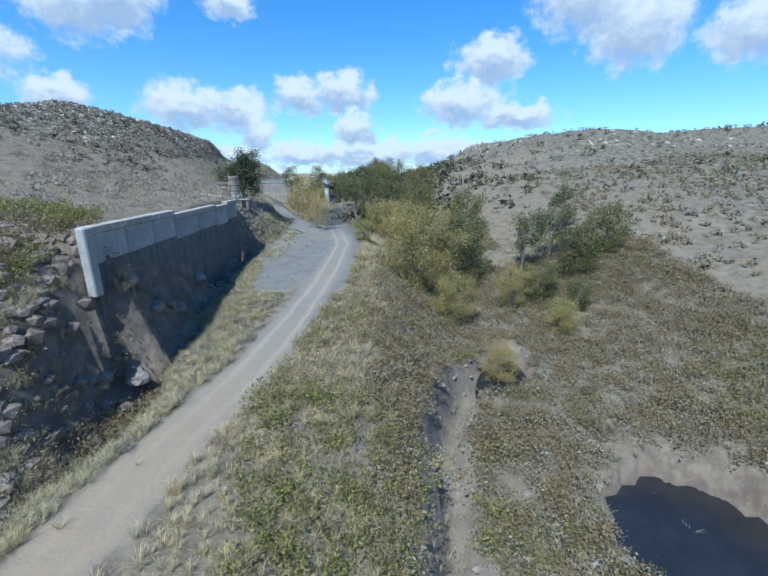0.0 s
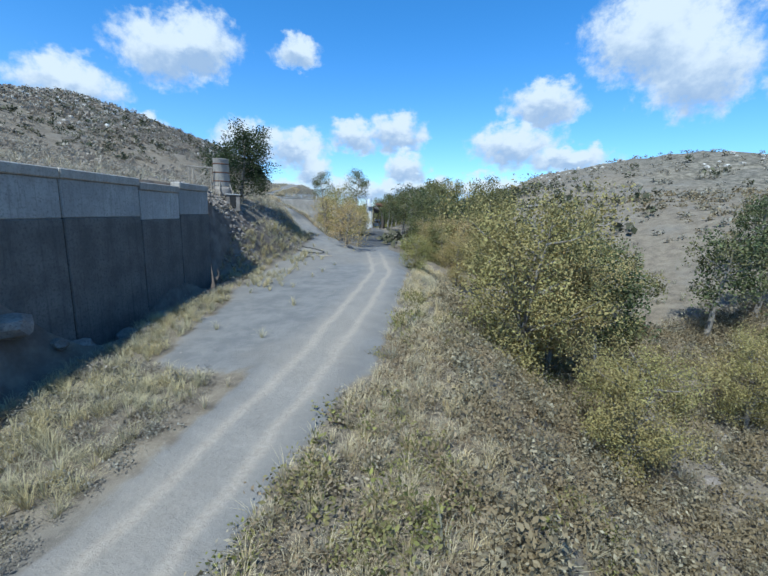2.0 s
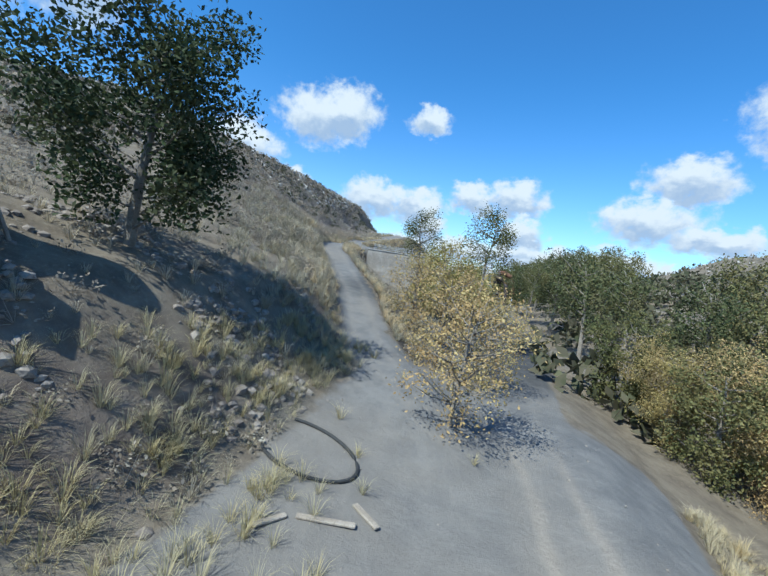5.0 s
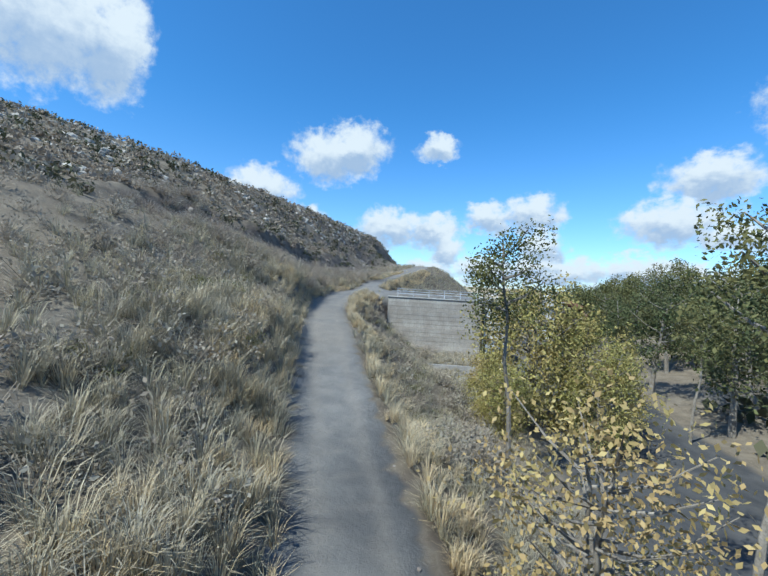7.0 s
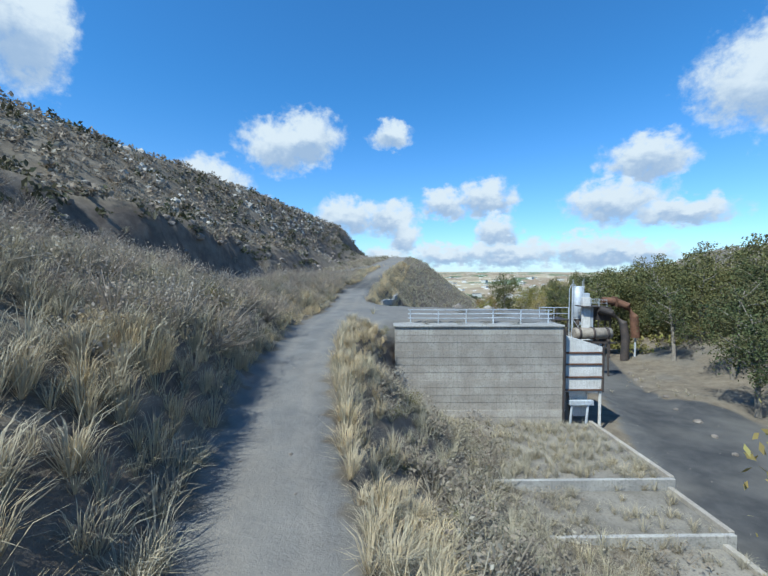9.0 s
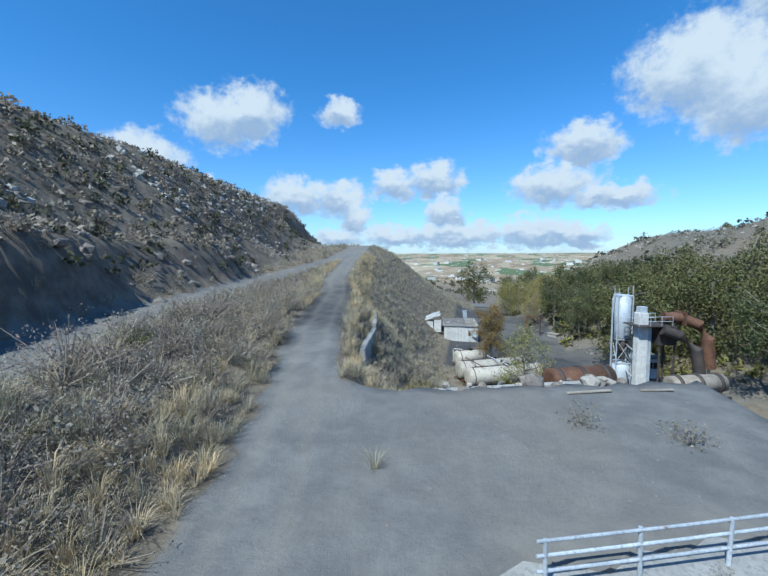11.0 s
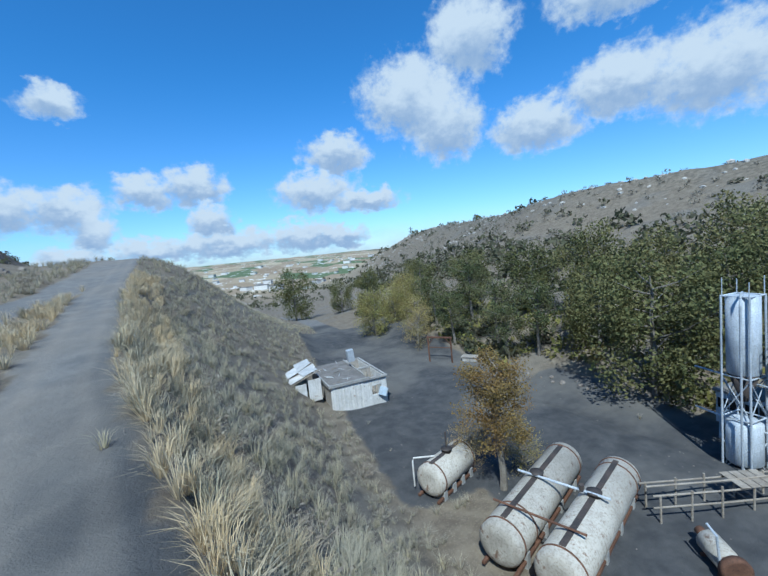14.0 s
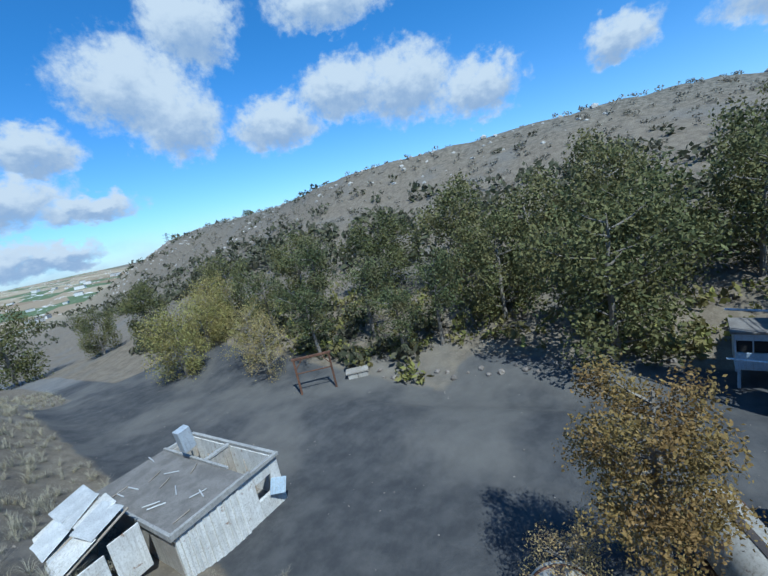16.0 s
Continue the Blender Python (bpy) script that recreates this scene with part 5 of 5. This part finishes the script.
TA, _ = tank("storage_tank", (-45.0, 177.7, 9.35), (-36.5, 182.3, 9.35), 1.16, "long cream horizontal steel tank with rust-streaked bands", (.05, .2, .95))
TB, _ = tank("storage_tank", (-43.8, 175.0, 9.3), (-34.9, 179.4, 9.3), 1.16, "long cream horizontal steel tank beside its twin", (.05, .9, .97))
TC, _ = tank("small_tank", (-45.6, 184.6, 9.15), (-41.9, 186.6, 9.15), 1.08, "short cream steel tank with a bent pale pipe", (.1, .94))
tubed("vent_pipe", [(2.2, 0, 1.0), (2.2, 0, 2.5)], .05, M_DARKSTEEL, TC)
tubed("loop_pipe", [(.2, 1.5, -1.0), (.2, 1.5, .8), (.25, 1.45, 1.05), (1.2, .3, 1.1), (1.25, .3, .9)], .06, M_WHITE, TC, "bent white pipe")
pipe = thing("cross_pipes", pose(-41, 178.3, 10.55, 0, 0, 28), "pale pipes laid across the two long tanks", "pipe")
tubed("pipe", [(.9, -2.6, .12), (.9, 2.4, .12)], .07, M_SILO, pipe)
tubed("pipe", [(-2.4, -2.4, .12), (-2.4, 2.3, .12)], .06, M_RUST, pipe)
tubed("valve", [(.9, -1.2, .1), (.9, -1.2, .45)], .14, M_DARKSTEEL, pipe)


# cement silo on its frame, with the lower vessel
def silo():
    z = 7.6
    root = thing("cement_silo", pose(-25.8, 177.8, z), "tall blue-white cement silo on a pale lattice frame", "silo")
    turned("cylinder", [(.7, 11.95), (.88, 11.9), (.88, 6.9), (.84, 6.85)], M_SILO, root)
    turned("cone", [(.84, 6.85), (.28, 5.3), (.24, 5.0)], M_DARKSTEEL, root, "dark steel discharge cone")
    turned("lower_vessel", [(.85, .75), (.98, .9), (.98, 3.5), (.7, 3.75)], M_SILO, root)
    for i in range(4):
        a = radians(45 + 90 * i)
        c, s = 1.1 * math.cos(a), 1.1 * math.sin(a)
        tubed("leg", [(c * 1.05, s * 1.05, -.6), (c, s, 12.0)], .07, M_SILO, root)
        a2 = a + radians(90)
        c2, s2 = 1.1 * math.cos(a2), 1.1 * math.sin(a2)
        for h0, h1 in ((4.1, 6.6), (.2, 2.2)):
            tubed("brace", [(c, s, h0), (c2, s2, h1)], .035, M_SILO, root)
            tubed("brace", [(c2, s2, h0), (c, s, h1)], .035, M_SILO, root)
        for h in (3.9, 6.7, 11.95):
            tubed("ring_beam", [(c, s, h), (c2, s2, h)], .05, M_SILO, root)
        tubed("mast", [(c * .95, s * .95, 11.9), (c * .95, s * .95, 12.9 + .25 * (i % 2))], .03, M_SILO, root)
    tubed("feed_pipe", [(-1.3, -.6, -.4), (-1.35, -.6, 11.5), (-1.1, -.5, 12.2), (-.4, -.2, 12.2)], .07, M_SILO, root)


silo()


def mixing_tower():
    root = thing("mixing_tower", pose(-25.0, 174.6, 7.6, 0, 0, 14), "tall pale bucket elevator tower with a railed platform", "tower")
    root.scale = (1, 1, .95)
    boxed("elevator_case", (-.55, -.45, -.5, .55, .45, 10.9), M_WHITE, root, "", .05)
    boxed("side_duct", (.6, -.35, -.4, 1.0, .35, 9.3), M_SILO, root)
    boxed("head_box", (-.4, -.35, 10.9, .4, .35, 11.6), M_SILO, root)
    boxed("deck", (-1.2, -1.4, 9.4, 2.6, 1.4, 9.52), M_DARKSTEEL, root)
    for x in (-1.15, .1, 1.35, 2.55):
        for y in (-1.35, 1.35):
            tubed("post", [(x, y, 9.5), (x, y, 10.6)], .03, M_SILO, root)
    for h in (10.05, 10.58):
        for y in (-1.35, 1.35):
            tubed("rail", [(-1.15, y, h), (2.55, y, h)], .03, M_SILO, root)
    for h in (3.2, 6.4):
        tubed("tie", [(-.7, .2, h), (1.4, 6.4, h + .3)], .07, M_SILO, root)
    boxed("screen_box", (1.4, -1.0, 7.2, 3.4, 1.0, 9.4), M_DARKSTEEL, root)
    for x in (1.5, 3.2):
        for y in (-.9, .75):
            boxed("leg", (x, y, -.6, x + .16, y + .16, 7.2), M_DARKSTEEL, root)
    tubed("upper_duct", [(2.2, -.3, 10.4), (4.0, -.6, 10.3), (5.6, -1.1, 9.6), (6.5, -1.4, 8.0), (6.7, -1.5, 4.6)], .62, M_RUST, root, "thick rust-brown exhaust duct", 16)
    tubed("lower_duct", [(1.4, -1.4, 9.1), (3.0, -1.8, 8.5), (4.5, -2.3, 7.0), (4.8, -2.5, 4.6), (4.6, -2.6, .0)], .58, M_DARKSTEEL, root, "thick dark exhaust duct", 16)
    tubed("duct_support", [(6.7, -1.5, 4.7), (6.7, -1.5, -.6)], .14, M_SILO, root)
    boxed("flange", (3.9, -1.4, 9.5, 4.1, .3, 11.1), M_RUST, root)


mixing_tower()


def dryer(x, y, z, yaw, ln, r, mat, label):
    root = thing("dryer_drum", pose(x, y, z, 0, 0, yaw), label, "drum", "dryer drums")
    turned("shell", [(r * .7, 0), (r, .05), (r, ln), (r * .7, ln + .05)], mat, root, "", 28, "X")
    for q in (.12, .5, .88):
        turned("tyre", [(r, q * ln - .13), (r + .10, q * ln - .12), (r + .10, q * ln + .12), (r, q * ln + .13)], M_DARKSTEEL if mat is not M_DARKSTEEL else M_RUST, root, "", 28, "X")
    for q in (.12, .88):
        for s in (-1, 1):
            tubed("leg", [(q * ln, s * r * 1.1, gz(x, y) - z - .5), (q * ln, s * r * .75, -r * .7)], .11, M_DARKSTEEL, root)
        boxed("cross_beam", (q * ln - .12, -r * 1.15, -r - .25, q * ln + .12, r * 1.15, -r), M_DARKSTEEL, root)
    for s in (-1, 1):
        boxed("frame_beam", (-.4, s * r * .8 - .08, -r - .5, ln + .4, s * r * .8 + .08, -r - .25), M_DARKSTEEL, root)
    for i in range(7):
        boxed("ladder_rung", (-.5, -r * .6, -r - .6 - i * .4, -.44, r * .1, -r - .55 - i * .4), M_SILO, root)
    return root


dryer(-37.6, 157.6, 14.6, 24, 5.2, 1.05, M_RUST, "rust-brown cylindrical dryer drum on a steel frame")
dryer(-28.2, 160.4, 14.1, 20, 4.6, .72, M_WOOD, "beige ribbed dust-collector drum with a rounded end")


def cabin():
    root = thing("control_cabin", pose(-22.6, 179.4, 7.5, 0, 0, 0), "pale blue control cabin raised on stilts", "cabin")
    root.scale = (.6, .66, 1.12)
    boxed("floor", (-1.9, -2.0, 1.85, 1.9, 2.0, 2.05), M_BLUE, root)
    for dims in ((-1.9, -2.0, 2.05, -1.8, 2.0, 2.85), (-1.9, -2.0, 3.55, -1.8, 2.0, 3.95), (-1.79, -2.0, 2.05, 1.9, -1.9, 2.85), (-1.79, -2.0, 3.55, 1.9, -1.9, 3.95),
                 (1.8, -1.89, 2.05, 1.9, 2.0, 3.95), (-1.79, 1.9, 2.05, 1.79, 2.0, 3.95)):
        boxed("wall", dims, M_BLUE, root)
    for y in (-1.95, -.7, .7, 1.9):
        boxed("window_post", (-1.9, y - .05, 2.85, -1.8, y + .05, 3.55), M_SILO, root)
    for x in (-.6, .7, 1.8):
        boxed("window_post", (x - .05, -2.0, 2.85, x + .05, -1.9, 3.55), M_SILO, root)
    boxed("window_opening", (-1.72, -1.84, 2.86, -1.68, 1.84, 3.54), M_DARK, root, "dark glassless window band", 0)
    boxed("window_opening", (-1.6, -1.82, 2.86, 1.7, -1.78, 3.54), M_DARK, root, "dark glassless window band", 0)
    boxed("roof", (-2.15, -2.25, 3.95, 2.15, 2.25, 4.1), M_ROOF, root, "flat grey roof")
    for x in (-1.7, 1.7):
        for y in (-1.8, 1.8):
            tubed("stilt", [(x, y, -.5), (x * .92, y * .95, 1.86)], .13, M_BLUE, root)


cabin()


# pipe rack and burner
def rack():
    root = thing("pipe_rack", pose(-35.2, 176.6, 7.7, 0, 0, -20), "sagging grey timber pipe rack", "rack")
    for i in range(6):
        for y in (0, 1.3):
            tubed("post", [(i * 1.7, y, -.4), (i * 1.7 + .05 * (i % 2), y, 1.9 + .12 * (i % 3))], .06, M_WOOD, root)
    for y, h in ((0, 1.9), (1.3, 1.85), (0, 1.2), (.65, 2.05)):
        tubed("rail", [(-.4, y, h), (4, y + .05, h - .06), (9.2, y, h + .12)], .055, M_WOOD, root)
    for i in range(4):
        boxed("platform_board", (4.4 + i * .55, -.1, 1.96, 4.9 + i * .55, 1.5, 2.02), M_WOOD, root)
    b = thing("burner_unit", pose(-36.0, 172.6, 8.6, 0, 0, 62), "small dark rusted burner drum on its side", "burner")
    turned("barrel", [(.35, 0), (.55, .05), (.55, 1.9), (.3, 2.1)], M_TANK, b, "", 20, "X")
    turned("rim", [(.55, -.25), (.66, -.2), (.66, .1), (.5, .12)], M_RUST, b, "", 20, "X")
    turned("motor", [(.16, 2.1), (.24, 2.15), (.24, 2.6), (.1, 2.65)], M_RUST, b, "", 14, "X")
    for x in (.3, 1.6):
        boxed("foot", (x - .1, -.5, -1.1, x + .1, .5, -.5), M_RUST, b)
    tubed("lance", [(.2, .5, .3), (.2, .6, 1.5), (.9, .6, 1.6)], .06, M_SILO, b)


rack()


def gateway():
    root = thing("steel_gateway", pose(-31.0, 211.4, 7.1, 0, 0, -48), "rusty steel goalpost gateway among dry grass", "gateway")
    for x in (-1.7, 1.7):
        boxed("post", (x - .09, -.09, -.5, x + .09, .09, 4.4), M_RUST, root)
    boxed("beam", (-1.9, -.1, 4.4, 1.9, .1, 4.62), M_RUST, root)
    for x in (-1, 1):
        tubed("brace", [(x * 1.65, 0, 3.5), (x * .9, 0, 4.4)], .05, M_RUST, root)
    boxed("mid_rail", (-1.6, -.06, 3.0, 1.6, .06, 3.1), M_RUST, root)
    c = thing("stone_pier", pose(-27.4, 209.4, 7.0, 0, 0, -48), "stacked pale stone block pier with dark smears", "pier")
    for i in range(3):
        for j in range(2):
            boxed("block", (-1.0 + j * 1.02 + .05 * (i % 2), -.55, -.3 + i * .62, -.02 + j * 1.02, .55, .30 + i * .62), M_STONE, c, "", .05)
    boxed("cap", (-1.15, -.65, 1.57, 1.15, .65, 1.74), M_CONC, c)


gateway()

# low concrete kerb on the embankment, sunk culvert hose, far mast
k = thing("embankment_kerb", pose(-51.2, 152, 17.2, 0, 0, 0), "weathered concrete kerb wall along the embankment", "kerb", kind="structure")
for i in range(6):
    y0, y1 = 150.5 + i * 3.0, 153.46 + i * 3.0
    xa, xb = np.interp([y0, y1], [150, 160, 170], [-50.4, -52.0, -54.4])
    bm = bmesh.new()
    box(bm, -.2, 0, -1.6, .2, math.hypot(xb - xa, y1 - y0), .2, .05)
    o = part("kerb_block", bm, M_CONC_GREY, k)
    zz = gz((xa + xb) / 2 - .5, (y0 + y1) / 2)
    o.matrix_basis = Matrix.Translation((xa + 51.2, y0 - 152, zz - 17.3)) @ Matrix.Rotation(math.atan2(-(xb - xa), y1 - y0), 4, "Z")
hose = thing("black_hose", pose(-17.0, 74.6, gz(-17, 74.6)), "loose loop of black plastic hose on the gravel", "hose")
pts = []
for i in range(25):
    a = 3.5 + i * .2
    px, py = 2.0 * math.cos(a) - .1 * i * .3, 1.2 * math.sin(a)
    pts.append((px, py, gz(px - 17.0, py + 74.6) - gz(-17, 74.6) + .06))
tubed("hose", pts, .06, M_RUBBER, hose)
mz = gz(150, 640)
mast = thing("lattice_mast", pose(150, 640, mz), "distant grey lattice power mast on the ridge", "mast")
for sx, sy in ((-1, -1), (1, -1), (1, 1), (-1, 1)):
    tubed("leg", [(sx * 2.2, sy * 2.2, -1), (sx * .5, sy * .5, 24)], .18, M_DARKSTEEL, mast)
for h in (15, 18.5, 22):
    tubed("arm", [(-4, 0, h), (4, 0, h)], .16, M_DARKSTEEL, mast)

# ---- small things ----
# bigger single tussocks and shrubs that stand out beside the tracks
def single_bush(name, templates, x, y, sc, mat, label, category, group):
    v, f = templates[int(abs(x * 7 + y * 3)) % len(templates)]
    ob = new(name, mesh_from(name, v * np.array([sc, sc, sc * .9]), f, mat))
    ob.location = (x, y, gz(x, y) - .04)
    ob.rotation_euler = (0, 0, x)
    return tagged(ob, label, category, group)


for x, y, sc in ((-46.2, 136.6, .9), (-58.6, 171.5, .7), (-14.6, 70.4, .8), (-16.1, 66.2, 1.0), (-13.1, 62.0, .7), (-17.4, 58.6, 1.1), (-15.8, 57.2, 1.0), (-17.9, 55.2, 1.2), (-14.9, 74.0, .8)):
    single_bush("grass_tussock", TUFTS_FINE, x, y, sc, M_STRAW, "single straw-yellow tussock standing on bare gravel", "grass tussock", "single tussocks")
for x, y, sc in ((-41.6, 152.2, 2.1), (-39.6, 153.4, 1.9), (-43.4, 153.0, 2.0), (-38.0, 152.0, 1.7), (-41.0, 155.2, 1.8)):
    single_bush("bank_shrub", BUSHES_TWIGGY, x, y, sc, M_SCRUB, "tall grey twiggy shrub on the slope below the platform", "shrub", "slope shrubs")
single_bush("round_shrub", BUSHES_FINE, 2.9, 19.9, 2.0, M_LIME, "bright yellow-green rounded shrub beside the dry gully", "shrub", "")
for x, y, sc in ((13.6, 15.4, 1.5), (21.5, 14.6, 1.6), (10.2, 27.5, 1.6), (15.5, 27.0, 2.0), (17.5, 30.0, 1.8)):
    single_bush("valley_shrub", BUSHES_FINE, x, y, sc, M_BROAD, "dense green shrub in the valley bottom", "shrub", "valley shrubs")
for x, y, sc in ((-39.5, 141.5, 1.0), (-36.2, 140.6, 1.1), (-41.6, 147.8, 1.5), (-44.6, 146.6, 1.7), (-46.8, 148.0, 1.6), (-48.3, 150.2, 1.3), (-43.2, 149.2, 1.5)):
    single_bush("roadside_shrub", BUSHES_FINE, x, y, sc, M_OLIVE if sc > 1.2 else M_SCRUB, "rounded twiggy shrub at the platform edge", "shrub", "platform shrubs")
for x, y, sc in ((-40.8, 133.3, .6), (-38.6, 134.2, .5), (-34.6, 135.6, .6), (-36.7, 134.9, .45)):
    ob = single_bush("wall_weed", BUSHES_FINE, x, y, sc, M_SCRUB, "dry weed growing on top of the bunker wall", "weed", "wall weeds")
    ob.location.z = 17.85

# low broken kerb along the yard's far edge and strips of rubble
for i in range(26):
    q = i / 25
    x, y = -27.0 + 6.2 * q + .6 * math.sin(i * 1.9), 208.5 - 24.5 * q
    boulder(x, y, (.2, .3, .16, .26)[i % 4], M_ROCK, "grey broken concrete rubble along the yard edge", i + 40, .3, None, "yard rubble", "rubble_block")
for i in range(14):
    x, y = -24.2 + .25 * math.sin(i * 2.1) - .05 * i + 3.6, 120 + i * 3.4
    boulder(x, y, (.22, .3, .18)[i % 3], M_ROCK, "grey stone along the lower road edge", i + 80, .3, None, "road stones", "road_stone")
# cut rock blocks in the pit
for i in range(16):
    y = 23 + i * 1.9
    x = float(np.interp(y, [23, 30, 37, 52], [-17.3, -18.0, -18.9, -21.0])) + .25 * math.sin(i * 2.7)
    boulder(x, y, (.5, .75, .4, .62)[i % 4], M_ROCK, "dark quarried block lying in the shaded pit", i + 120, .25, None, "pit blocks", "quarry_block")
# timber offcuts beside the hose and on the bunker platform
for i, (x, y, a, ln) in enumerate(((-15.2, 72.4, 20, 1.6), (-14.4, 73.2, -30, 1.1), (-16.4, 71.6, 60, .9), (-38.2, 145.0, 22, 2.2), (-35.0, 146.2, 15, 1.6))):
    r = thing("timber_offcut", pose(x, y, gz(x, y) + .05, 0, 0, a), "grey weathered timber offcut lying on the gravel", "timber", "timber offcuts")
    boxed("plank", (-ln / 2, -.09, -.03, ln / 2, .09, .05), M_WOOD, r)

# far town: pale blocks on the plain
def far_house(w, d, h):
    e = tagged(new("far_house"), "small pale rendered house far off on the plain", "house")
    boxed("wall", (-w / 2, -d / 2, -2, w / 2, d / 2, h), M_WHITE, e)
    boxed("roof", (-w / 2 - .3, -d / 2 - .3, h, w / 2 + .3, d / 2 + .3, h + .5), M_ROOF, e)
    for i in range(3):
        boxed("window", (-w * .35 + i * w * .28, -d / 2 - .05, h * .45, -w * .35 + i * w * .28 + w * .1, -d / 2 + .01, h * .75), M_DARK, e)
    return e


HOUSE = far_house(14, 10, 6)
tagged(HOUSE, group="far town")
for i in range(70):
    x, y = float(rng.uniform(-330, 520)), float(rng.uniform(720, 1900))
    s = float(rng.uniform(.6, 1.6))
    m = Matrix.Translation((x, y, gz(x, y))) @ Matrix.Rotation(float(rng.uniform(0, 3)), 4, "Z") @ Matrix.Diagonal((s, s, s * .8, 1))
    if i == 69:
        HOUSE.matrix_basis = m
    else:
        copy_thing(HOUSE, m)
